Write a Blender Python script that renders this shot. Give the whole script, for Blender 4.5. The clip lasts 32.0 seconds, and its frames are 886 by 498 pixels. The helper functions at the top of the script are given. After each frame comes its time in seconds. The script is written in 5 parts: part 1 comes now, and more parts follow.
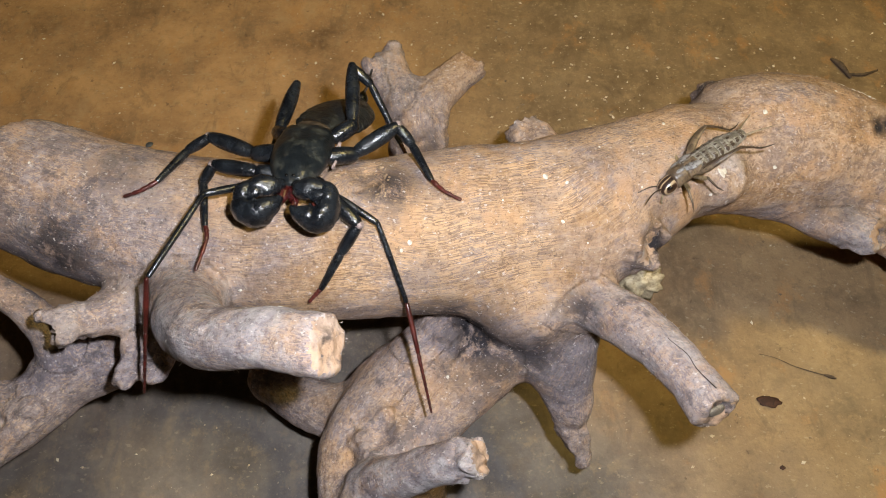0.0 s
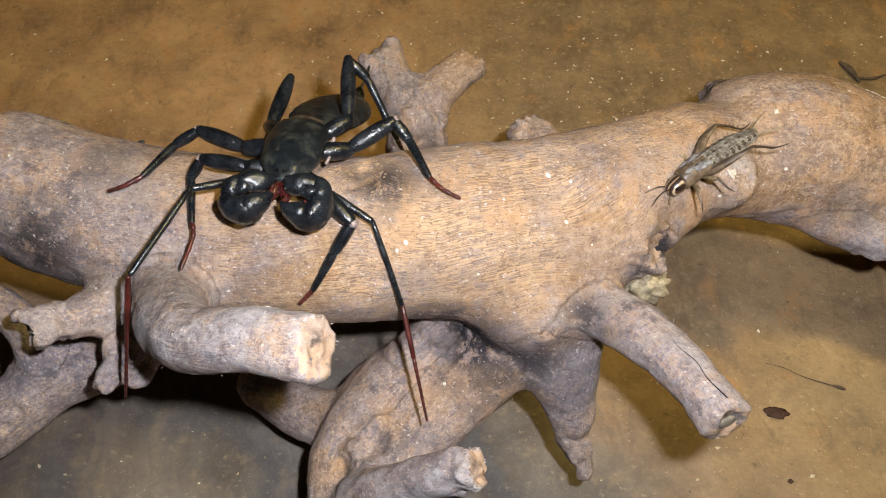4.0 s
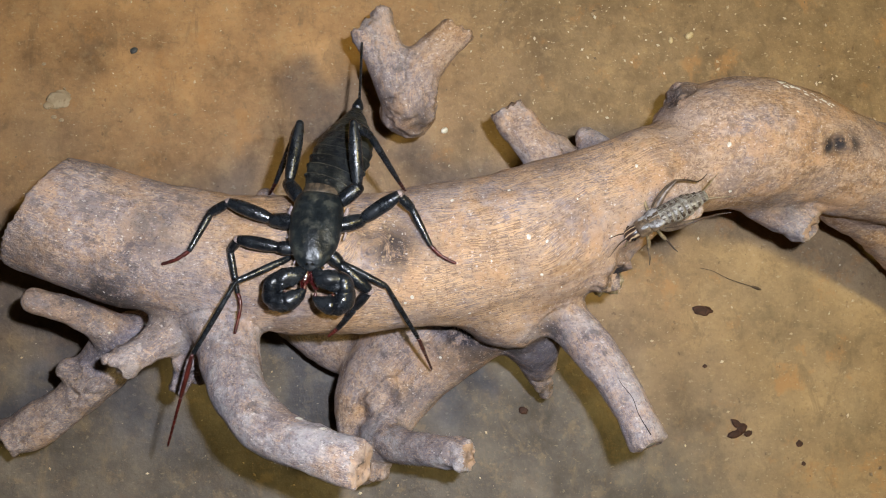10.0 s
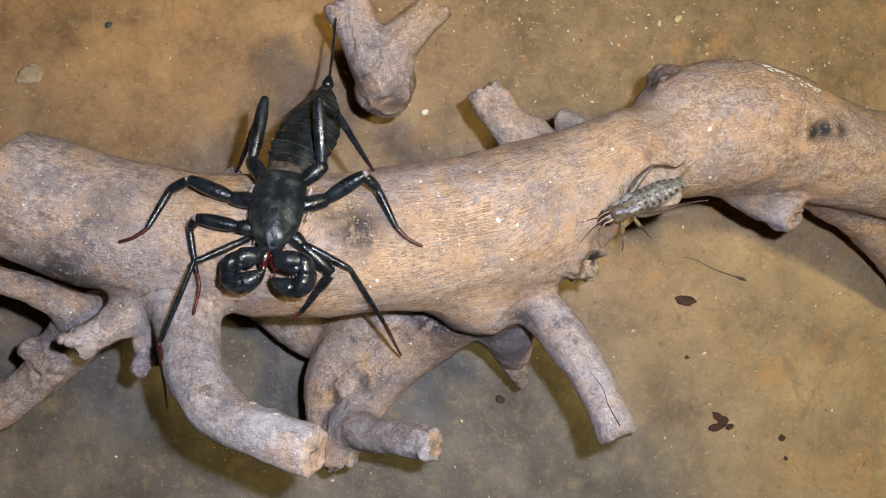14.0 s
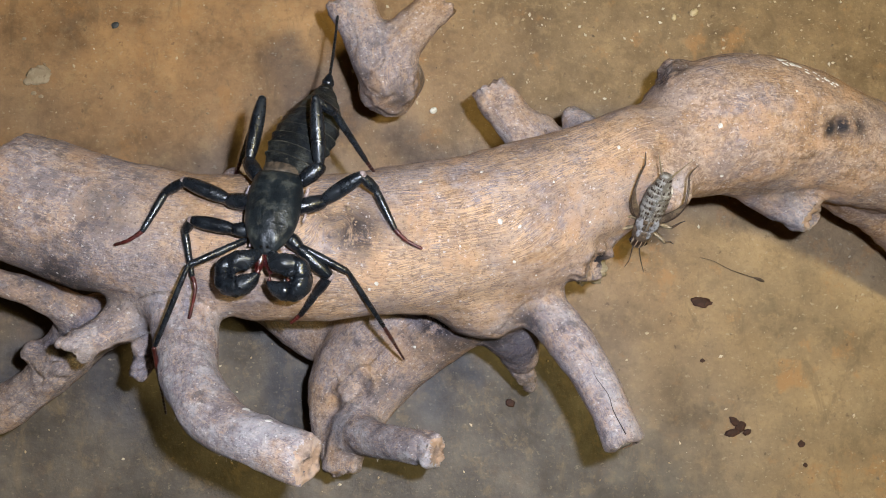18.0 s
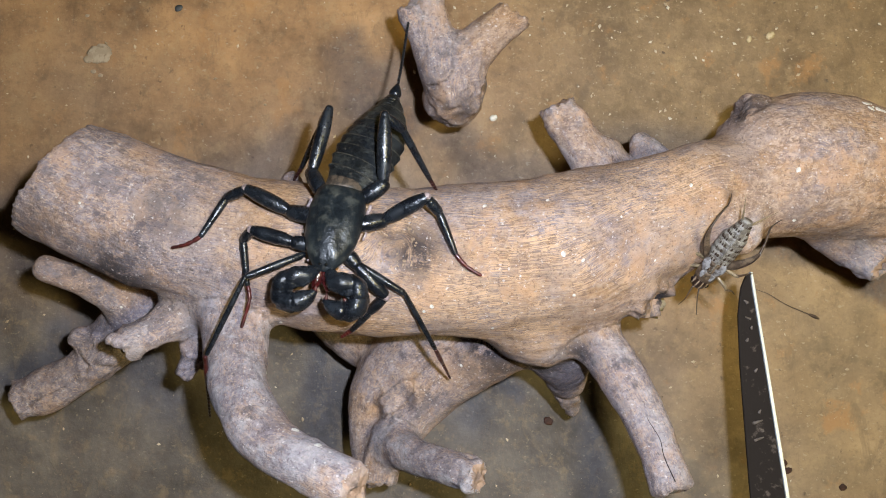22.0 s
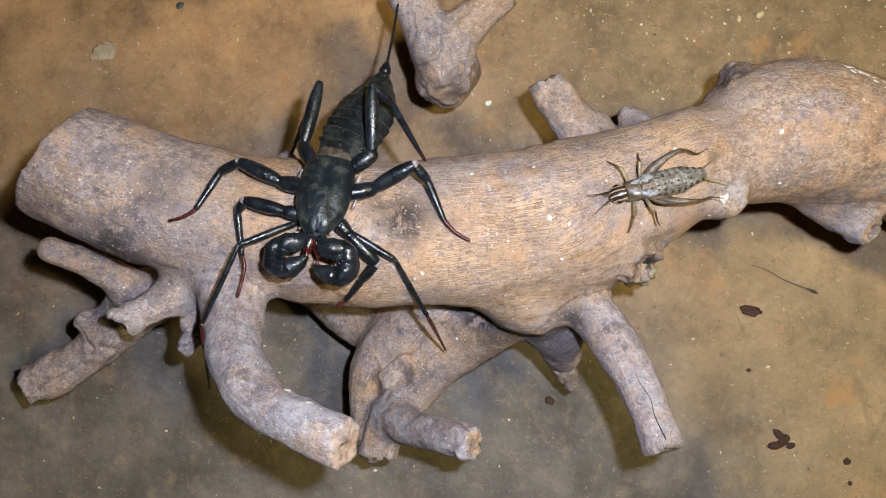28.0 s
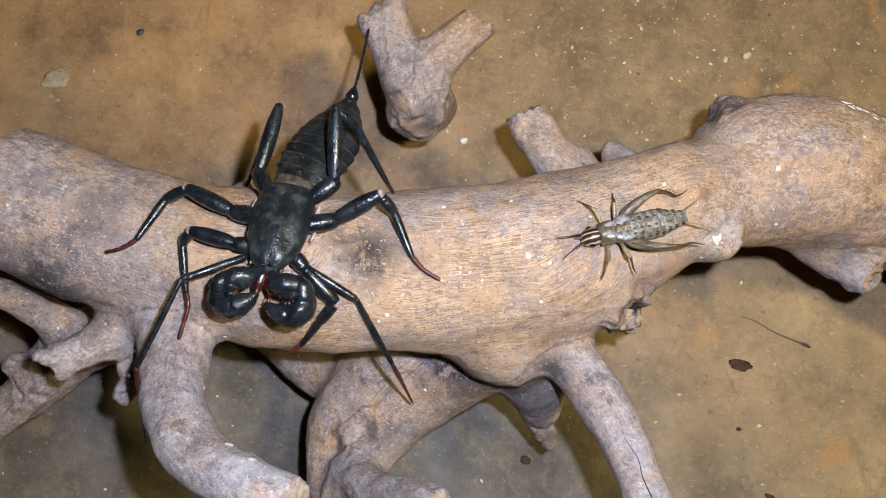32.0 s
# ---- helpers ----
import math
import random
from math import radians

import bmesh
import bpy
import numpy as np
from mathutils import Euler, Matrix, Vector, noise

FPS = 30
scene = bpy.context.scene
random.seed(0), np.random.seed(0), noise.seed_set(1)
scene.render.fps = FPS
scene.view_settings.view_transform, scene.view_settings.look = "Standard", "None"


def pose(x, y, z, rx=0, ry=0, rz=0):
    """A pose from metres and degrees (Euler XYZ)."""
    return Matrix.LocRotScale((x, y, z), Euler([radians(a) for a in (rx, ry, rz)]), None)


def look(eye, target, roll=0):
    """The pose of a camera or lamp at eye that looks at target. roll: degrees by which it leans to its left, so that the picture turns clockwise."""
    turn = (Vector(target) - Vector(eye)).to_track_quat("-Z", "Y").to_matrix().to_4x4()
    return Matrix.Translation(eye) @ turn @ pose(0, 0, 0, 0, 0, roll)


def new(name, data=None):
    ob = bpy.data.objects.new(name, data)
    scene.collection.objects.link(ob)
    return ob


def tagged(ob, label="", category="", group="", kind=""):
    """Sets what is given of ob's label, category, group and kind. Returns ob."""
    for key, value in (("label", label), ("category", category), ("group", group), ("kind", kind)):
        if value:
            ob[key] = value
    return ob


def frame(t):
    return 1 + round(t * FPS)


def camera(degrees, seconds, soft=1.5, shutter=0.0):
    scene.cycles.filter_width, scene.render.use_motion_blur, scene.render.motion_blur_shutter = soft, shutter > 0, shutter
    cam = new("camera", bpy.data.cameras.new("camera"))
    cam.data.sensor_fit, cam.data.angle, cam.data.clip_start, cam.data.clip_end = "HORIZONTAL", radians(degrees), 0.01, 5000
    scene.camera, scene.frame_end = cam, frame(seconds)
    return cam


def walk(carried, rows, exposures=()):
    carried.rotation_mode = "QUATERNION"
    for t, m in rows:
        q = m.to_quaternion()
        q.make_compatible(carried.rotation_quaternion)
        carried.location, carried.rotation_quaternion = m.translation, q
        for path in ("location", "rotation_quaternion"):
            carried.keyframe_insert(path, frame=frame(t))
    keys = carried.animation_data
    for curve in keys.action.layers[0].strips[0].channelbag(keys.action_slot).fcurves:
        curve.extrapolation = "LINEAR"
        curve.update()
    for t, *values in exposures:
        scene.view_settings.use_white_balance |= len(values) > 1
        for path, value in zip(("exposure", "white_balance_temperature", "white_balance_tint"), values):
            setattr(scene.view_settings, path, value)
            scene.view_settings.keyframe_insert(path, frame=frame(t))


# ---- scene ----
cam = camera(56.2, 32.0, soft=1.0)
PATH = [  # seconds, eye, turns about x, y, z
    (0, 0.00128, 0.00078, 0.20384, 30.052, 0.249, -0.210),
    (0.5, 0.00160, 0.00028, 0.20333, 30.093, 0.311, -0.273),
    (1, 0.00141, 0.00065, 0.20227, 30.270, 0.147, -0.363),
    (1.5, 0.00206, 0.00208, 0.20004, 30.582, -0.009, -0.423),
    (2, 0.00197, 0.00230, 0.20037, 30.648, 0.044, -0.226),
    (2.5, 0.00094, 0.00177, 0.20055, 30.724, 0.027, 0.250),
    (4.5, 0.00204, 0.00332, 0.19689, 30.596, -0.300, 0.146),
    (5, 0.00318, 0.00342, 0.19727, 30.771, -0.496, 0.083),
    (5.5, 0.00352, 0.00287, 0.19796, 31.000, -0.344, 0.082),
    (6, 0.00020, -0.00846, 0.20658, 30.937, 0.124, 0.831),
    (6.5, -0.00248, 0.00926, 0.21742, 26.739, 0.469, 1.463),
    (7, -0.00836, 0.03916, 0.23266, 16.086, 0.203, 0.600),
    (7.5, -0.00551, 0.06699, 0.24904, 8.395, -0.250, -0.768),
    (8, -0.00607, 0.07819, 0.24967, 5.714, -1.030, -0.901),
    (8.5, -0.00707, 0.07650, 0.24692, 4.796, -1.897, -1.010),
    (9, -0.00807, 0.07479, 0.25013, 4.535, -2.424, -1.101),
    (9.5, -0.00762, 0.07261, 0.25292, 4.854, -2.444, -1.064),
    (10, -0.00527, 0.07210, 0.25243, 4.829, -2.182, -1.158),
    (10.5, -0.00553, 0.07233, 0.24930, 4.683, -1.792, -0.986),
    (11, -0.00582, 0.07209, 0.25097, 4.662, -1.541, -0.680),
    (11.5, -0.00610, 0.07132, 0.25261, 4.786, -1.395, -0.521),
    (12, -0.00633, 0.07161, 0.25307, 4.773, -1.339, -0.438),
    (12.5, -0.00525, 0.07141, 0.25079, 4.476, -1.518, -0.428),
    (13, -0.00285, 0.07089, 0.24924, 4.054, -1.914, -0.387),
    (13.5, 0.00140, 0.07094, 0.24765, 4.010, -2.055, -0.285),
    (15.5, 0.00355, 0.07209, 0.24687, 4.066, -1.415, -0.079),
    (16, 0.00367, 0.07149, 0.24688, 4.039, -1.284, -0.025),
    (16.5, 0.00253, 0.07322, 0.24472, 4.160, -1.041, 0.277),
    (17, 0.00541, 0.07175, 0.24449, 4.225, -0.832, 0.209),
    (17.5, 0.00802, 0.07238, 0.24246, 3.970, -0.370, -0.014),
    (18, 0.00818, 0.07240, 0.24309, 3.853, -0.099, -0.180),
    (18.5, 0.01088, 0.07225, 0.24075, 3.608, 0.080, -0.385),
    (19, 0.00885, 0.07374, 0.24110, 3.501, 0.085, -0.068),
    (19.5, 0.01038, 0.07607, 0.24076, 3.519, 0.423, 0.865),
    (20, 0.00744, 0.07673, 0.24141, 2.882, 1.071, 2.803),
    (20.5, 0.00173, 0.08377, 0.23906, 1.854, 1.165, 4.717),
    (21, 0.00258, 0.08255, 0.23910, 1.666, 1.287, 4.521),
    (21.5, 0.00157, 0.08277, 0.24121, 1.900, 1.418, 4.327),
    (22, 0.00124, 0.08265, 0.24020, 2.083, 1.536, 4.303),
    (22.5, 0.00168, 0.08217, 0.23922, 2.080, 1.668, 4.311),
    (23, 0.00092, 0.08120, 0.23871, 2.063, 1.779, 4.347),
    (23.5, 0.00120, 0.08018, 0.24022, 2.131, 1.868, 4.289),
    (24, 0.00217, 0.07967, 0.24176, 2.243, 1.967, 4.225),
    (24.5, 0.00176, 0.08006, 0.24110, 2.259, 2.025, 4.246),
    (25, 0.00248, 0.07935, 0.24002, 2.311, 2.075, 4.124),
    (25.5, 0.00374, 0.07815, 0.24001, 2.399, 2.177, 3.975),
    (27.5, 0.00363, 0.07520, 0.24172, 2.652, 2.313, 3.624),
    (28, 0.00796, 0.07230, 0.24291, 3.419, 2.908, 3.098),
    (28.5, 0.00973, 0.07031, 0.24026, 4.842, 3.364, 3.211),
    (29, 0.01024, 0.07184, 0.23824, 5.746, 2.977, 4.226),
    (29.5, 0.00628, 0.07034, 0.23735, 6.125, 2.160, 4.739),
    (30, 0.00735, 0.06903, 0.23883, 6.247, 1.532, 4.300),
    (30.5, 0.00876, 0.06766, 0.24058, 6.519, 1.340, 3.968),
    (31, 0.00981, 0.06985, 0.23587, 6.685, 1.385, 3.893),
    (31.5, 0.00926, 0.07024, 0.22796, 6.784, 1.242, 3.889),
    (32, 0.00890, 0.07037, 0.22702, 7.307, 1.203, 3.915),
]
walk(cam, [(t, pose(*row)) for t, *row in PATH], exposures=[(0, -0.22, 7250, 10), (6, -0.2, 7250, 10), (7.3, 0.0, 7050, 10), (9, 0.02, 6700, 10), (12.5, 0.0, 6350, 10), (19, -0.06, 6250, 10), (27.5, -0.03, 6200, 10), (31, -0.06, 6200, 10), (32, -0.14, 6200, 10)])

# ---- torch light, carried with the phone beside its lens ----
MM = 0.001


def glow(name, colour, strength):
    m = bpy.data.materials.new(name)
    m.use_nodes = True
    nt = m.node_tree
    nt.nodes.clear()
    out, em = nt.nodes.new("ShaderNodeOutputMaterial"), nt.nodes.new("ShaderNodeEmission")
    em.inputs["Color"].default_value = (*colour, 1)
    em.inputs["Strength"].default_value = strength
    nt.links.new(em.outputs[0], out.inputs[0])
    return m


TORCH_POWER = 7700.0
TORCH_OFFSET = (0.0145, 0.011, 0.004)  # right of, above and behind the lens

world = bpy.data.worlds.new("room_air")
scene.world = world
world.use_nodes = True
world.node_tree.nodes["Background"].inputs["Color"].default_value = (1.0, 0.80, 0.50, 1)
world.node_tree.nodes["Background"].inputs["Strength"].default_value = 0.012

# the room's own warm lamp, hung above the far end of the branch
lamp = bpy.data.lights.new("room_lamp", "AREA")
lamp.shape, lamp.size, lamp.energy, lamp.color = "DISK", 0.10, 4.3, (1.0, 0.82, 0.33)
new("room_lamp", lamp).matrix_world = look((0.41, 0.10, 0.80), (0.03, 0.11, 0.0))


# ---- materials ----
class Mat:
    """A node material around one principled shader."""

    def __init__(self, name, rough=0.6, metal=0.0, spec=0.5, coat=0.0):
        self.m = bpy.data.materials.new(name)
        self.m.use_nodes = True
        self.nt = self.m.node_tree
        self.p = self.nt.nodes["Principled BSDF"]
        self.p.inputs["Roughness"].default_value = rough
        self.p.inputs["Metallic"].default_value = metal
        self.p.inputs["Specular IOR Level"].default_value = spec
        self.p.inputs["Coat Weight"].default_value = coat
        self.p.inputs["Coat Roughness"].default_value = 0.16
        self.tc = None

    def node(self, kind, **inputs):
        n = self.nt.nodes.new(kind)
        for k, v in inputs.items():
            n.inputs[k.replace("_", " ")].default_value = v
        return n

    def link(self, a, b):
        self.nt.links.new(a, b)

    def coords(self):
        if not self.tc:
            self.tc = self.nt.nodes.new("ShaderNodeTexCoord").outputs["Object"]
        return self.tc

    def attr(self, name):
        n = self.nt.nodes.new("ShaderNodeAttribute")
        n.attribute_name = name
        return n

    def stretch(self, vec, scale):
        n = self.nt.nodes.new("ShaderNodeMapping")
        n.inputs["Scale"].default_value = scale
        self.link(vec, n.inputs["Vector"])
        return n.outputs[0]

    def noise(self, scale, detail=4, rough=0.55, vec=None, distortion=0.0):
        n = self.node("ShaderNodeTexNoise", Scale=scale, Detail=detail, Roughness=rough, Distortion=distortion)
        self.link(vec or self.coords(), n.inputs["Vector"])
        return n.outputs["Fac"]

    def ramp(self, fac, *stops):
        n = self.nt.nodes.new("ShaderNodeValToRGB")
        els = n.color_ramp.elements
        while len(els) < len(stops):
            els.new(0.5)
        for e, (pos, col) in zip(els, stops):
            e.position = pos
            e.color = (*col, 1) if len(col) == 3 else col
        self.link(fac, n.inputs["Fac"])
        return n.outputs["Color"]

    def band(self, fac, lo, hi):
        n = self.nt.nodes.new("ShaderNodeMapRange")
        n.interpolation_type = "SMOOTHSTEP"
        n.inputs["From Min"].default_value, n.inputs["From Max"].default_value = lo, hi
        self.link(fac, n.inputs["Value"])
        return n.outputs["Result"]

    def math(self, op, a, b):
        n = self.nt.nodes.new("ShaderNodeMath")
        n.operation = op
        for i, v in enumerate((a, b)):
            if isinstance(v, (int, float)):
                n.inputs[i].default_value = v
            else:
                self.link(v, n.inputs[i])
        return n.outputs[0]

    def mix(self, fac, a, b, mode="MIX"):
        n = self.nt.nodes.new("ShaderNodeMix")
        n.data_type, n.blend_type = "RGBA", mode
        for i, v in ((0, fac), (6, a), (7, b)):
            if isinstance(v, (int, float)):
                n.inputs[i].default_value = v
            elif isinstance(v, tuple):
                n.inputs[i].default_value = (*v, 1)
            else:
                self.link(v, n.inputs[i])
        return n.outputs[2]

    def colour(self, c):
        if isinstance(c, tuple):
            self.p.inputs["Base Color"].default_value = (*c, 1)
        else:
            self.link(c, self.p.inputs["Base Color"])
        return self

    def rough(self, fac):
        self.link(fac, self.p.inputs["Roughness"])
        return self

    def bump(self, fac, distance, strength=1.0):
        n = self.node("ShaderNodeBump", Distance=distance, Strength=strength)
        self.link(fac, n.inputs["Height"])
        last = self.p.inputs["Normal"].links
        if last:
            self.link(last[0].from_socket, n.inputs["Normal"])
        self.link(n.outputs[0], self.p.inputs["Normal"])
        return self


def wood_material():
    m = Mat("weathered_wood", rough=0.80, spec=0.18)
    g = m.attr("grain").outputs["Vector"]
    fibre = m.noise(1.0, 3, 0.6, m.stretch(g, (420, 3600, 1600)), 1.2)
    thread = m.noise(1.0, 3, 0.6, m.stretch(g, (240, 3900, 1900)), 1.3)
    broad = m.noise(1.0, 5, 0.66, m.stretch(g, (50, 330, 200)), 0.8)
    patch = m.noise(46, 6, 0.68)
    blot = m.noise(150, 6, 0.72)
    mott = m.noise(520, 6, 0.74)
    speck = m.noise(1500, 3, 0.65)
    keep = m.band(m.noise(70, 4, 0.6, m.stretch(m.coords(), (1, 1.2, 1.1))), 0.38, 0.58)
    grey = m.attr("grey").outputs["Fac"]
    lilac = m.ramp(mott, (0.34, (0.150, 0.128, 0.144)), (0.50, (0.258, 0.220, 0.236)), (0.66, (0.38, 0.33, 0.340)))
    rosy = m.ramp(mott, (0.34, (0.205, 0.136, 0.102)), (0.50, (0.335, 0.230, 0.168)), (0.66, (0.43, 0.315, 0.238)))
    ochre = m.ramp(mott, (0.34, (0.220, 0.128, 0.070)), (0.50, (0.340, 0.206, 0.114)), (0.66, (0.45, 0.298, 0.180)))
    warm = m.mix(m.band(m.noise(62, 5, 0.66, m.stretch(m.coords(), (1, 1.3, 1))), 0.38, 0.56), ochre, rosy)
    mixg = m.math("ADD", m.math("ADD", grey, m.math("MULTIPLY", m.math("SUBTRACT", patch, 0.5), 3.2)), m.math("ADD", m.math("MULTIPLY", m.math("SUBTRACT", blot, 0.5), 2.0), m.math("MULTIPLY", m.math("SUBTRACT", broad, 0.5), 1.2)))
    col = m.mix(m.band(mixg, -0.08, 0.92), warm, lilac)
    lined = m.math("SUBTRACT", 1.0, m.math("MULTIPLY", m.attr("plain").outputs["Fac"], 0.80))
    less = m.math("MULTIPLY", lined, m.math("SUBTRACT", 1.0, m.math("MULTIPLY", m.band(grey, 0.1, 1.0), 0.60)))
    lines = m.math("MULTIPLY", m.math("MULTIPLY", m.band(fibre, 0.47, 0.55), less), m.math("ADD", 0.20, m.math("MULTIPLY", keep, 0.80)))
    col = m.mix(m.math("MULTIPLY", lines, 0.80), col, (0.64, 0.415, 0.245))
    dim = m.math("MULTIPLY", m.band(fibre, 0.45, 0.37), m.math("ADD", 0.25, m.math("MULTIPLY", less, 0.4)))
    col = m.mix(m.math("MULTIPLY", m.math("MULTIPLY", dim, keep), 0.55), col, (0.195, 0.125, 0.092))
    col = m.mix(m.math("MULTIPLY", m.math("MULTIPLY", m.band(thread, 0.58, 0.68), lined), 0.28), col, (0.120, 0.080, 0.066))
    # curly flecks on the bare lengths
    curl = m.noise(430, 5, 0.70, m.stretch(m.coords(), (1, 1.5, 1.2)), 2.2)
    curly = m.math("SUBTRACT", 1.0, lined)
    col = m.mix(m.math("MULTIPLY", m.math("MULTIPLY", m.band(curl, 0.53, 0.60), curly), 0.70), col, (0.60, 0.43, 0.315))
    col = m.mix(m.math("MULTIPLY", m.math("MULTIPLY", m.band(curl, 0.46, 0.39), curly), 0.60), col, (0.175, 0.120, 0.108))
    # short flecks of orange and dark bark on the greyer wood
    fleck = m.noise(1.0, 5, 0.72, m.stretch(g, (420, 1300, 900)), 1.6)
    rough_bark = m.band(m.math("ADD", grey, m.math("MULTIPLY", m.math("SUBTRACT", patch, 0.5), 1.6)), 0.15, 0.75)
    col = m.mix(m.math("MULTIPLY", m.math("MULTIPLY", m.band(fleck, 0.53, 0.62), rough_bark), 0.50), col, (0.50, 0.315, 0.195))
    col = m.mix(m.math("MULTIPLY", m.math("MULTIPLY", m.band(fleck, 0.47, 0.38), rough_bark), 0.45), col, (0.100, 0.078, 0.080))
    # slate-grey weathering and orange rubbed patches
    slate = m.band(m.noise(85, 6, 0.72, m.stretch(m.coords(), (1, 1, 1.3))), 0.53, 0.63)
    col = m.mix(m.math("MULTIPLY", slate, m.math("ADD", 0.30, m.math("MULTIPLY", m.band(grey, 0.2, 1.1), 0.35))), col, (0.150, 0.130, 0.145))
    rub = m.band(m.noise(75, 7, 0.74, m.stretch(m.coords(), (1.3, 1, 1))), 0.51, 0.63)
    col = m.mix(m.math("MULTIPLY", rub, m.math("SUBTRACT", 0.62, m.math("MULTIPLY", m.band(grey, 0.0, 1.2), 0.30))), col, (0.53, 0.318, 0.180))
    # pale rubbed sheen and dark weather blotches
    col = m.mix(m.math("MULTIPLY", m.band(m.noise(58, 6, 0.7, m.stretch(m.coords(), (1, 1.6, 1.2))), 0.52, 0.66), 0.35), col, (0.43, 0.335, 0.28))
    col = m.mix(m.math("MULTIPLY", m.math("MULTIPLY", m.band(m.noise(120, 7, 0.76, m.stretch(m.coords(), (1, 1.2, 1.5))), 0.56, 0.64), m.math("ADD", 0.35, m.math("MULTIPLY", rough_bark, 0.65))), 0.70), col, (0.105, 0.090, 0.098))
    # bleached blue-grey skin of the thinner limbs
    pale = m.attr("pale").outputs["Fac"]
    frost = m.ramp(mott, (0.34, (0.265, 0.250, 0.275)), (0.50, (0.400, 0.378, 0.395)), (0.66, (0.54, 0.510, 0.520)))
    col = m.mix(m.math("MULTIPLY", pale, m.math("MULTIPLY", m.band(m.noise(95, 6, 0.7, m.stretch(m.coords(), (1.1, 1, 1.3))), 0.43, 0.60), 0.75)), col, frost)
    # near-black patches: stains, the darker underside, and shade painted into hollow ends
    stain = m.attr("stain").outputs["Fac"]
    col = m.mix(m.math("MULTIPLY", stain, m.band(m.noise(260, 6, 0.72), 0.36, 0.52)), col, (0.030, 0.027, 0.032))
    col = m.mix(m.math("MULTIPLY", m.band(speck, 0.57, 0.66), 0.45), col, (0.07, 0.052, 0.05))
    col = m.mix(m.math("MULTIPLY", m.band(m.noise(1100, 3, 0.65, m.stretch(m.coords(), (1, 1.2, 0.9))), 0.62, 0.69), 0.55), col, (0.68, 0.61, 0.57))
    m.colour(col)
    m.bump(m.math("MULTIPLY", fibre, lined), 0.00030, 0.8).bump(broad, 0.0007, 0.6).bump(blot, 0.0007, 0.7).bump(fleck, 0.0003, 0.6).bump(mott, 0.0004, 0.7).bump(speck, 0.0002, 0.6)
    return m.m


def cut_material():
    m = Mat("cut_wood", rough=0.85, spec=0.2)
    n = m.noise(260, 6, 0.65)
    col = m.ramp(n, (0.3, (0.12, 0.08, 0.065)), (0.5, (0.34, 0.25, 0.20)), (0.68, (0.47, 0.39, 0.345)))
    col = m.mix(m.math("MULTIPLY", m.band(m.noise(120, 4), 0.58, 0.68), 0.6), col, (0.56, 0.54, 0.53))
    # the dark of the hollow ends is painted on the cut faces
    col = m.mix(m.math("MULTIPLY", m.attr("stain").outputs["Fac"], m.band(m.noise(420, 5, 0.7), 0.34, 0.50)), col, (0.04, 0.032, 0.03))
    col = m.mix(m.math("MULTIPLY", m.band(m.noise(170, 5, 0.68), 0.46, 0.58), 0.6), col, (0.52, 0.34, 0.225))
    m.colour(col).bump(n, 0.0012, 0.9)
    return m.m


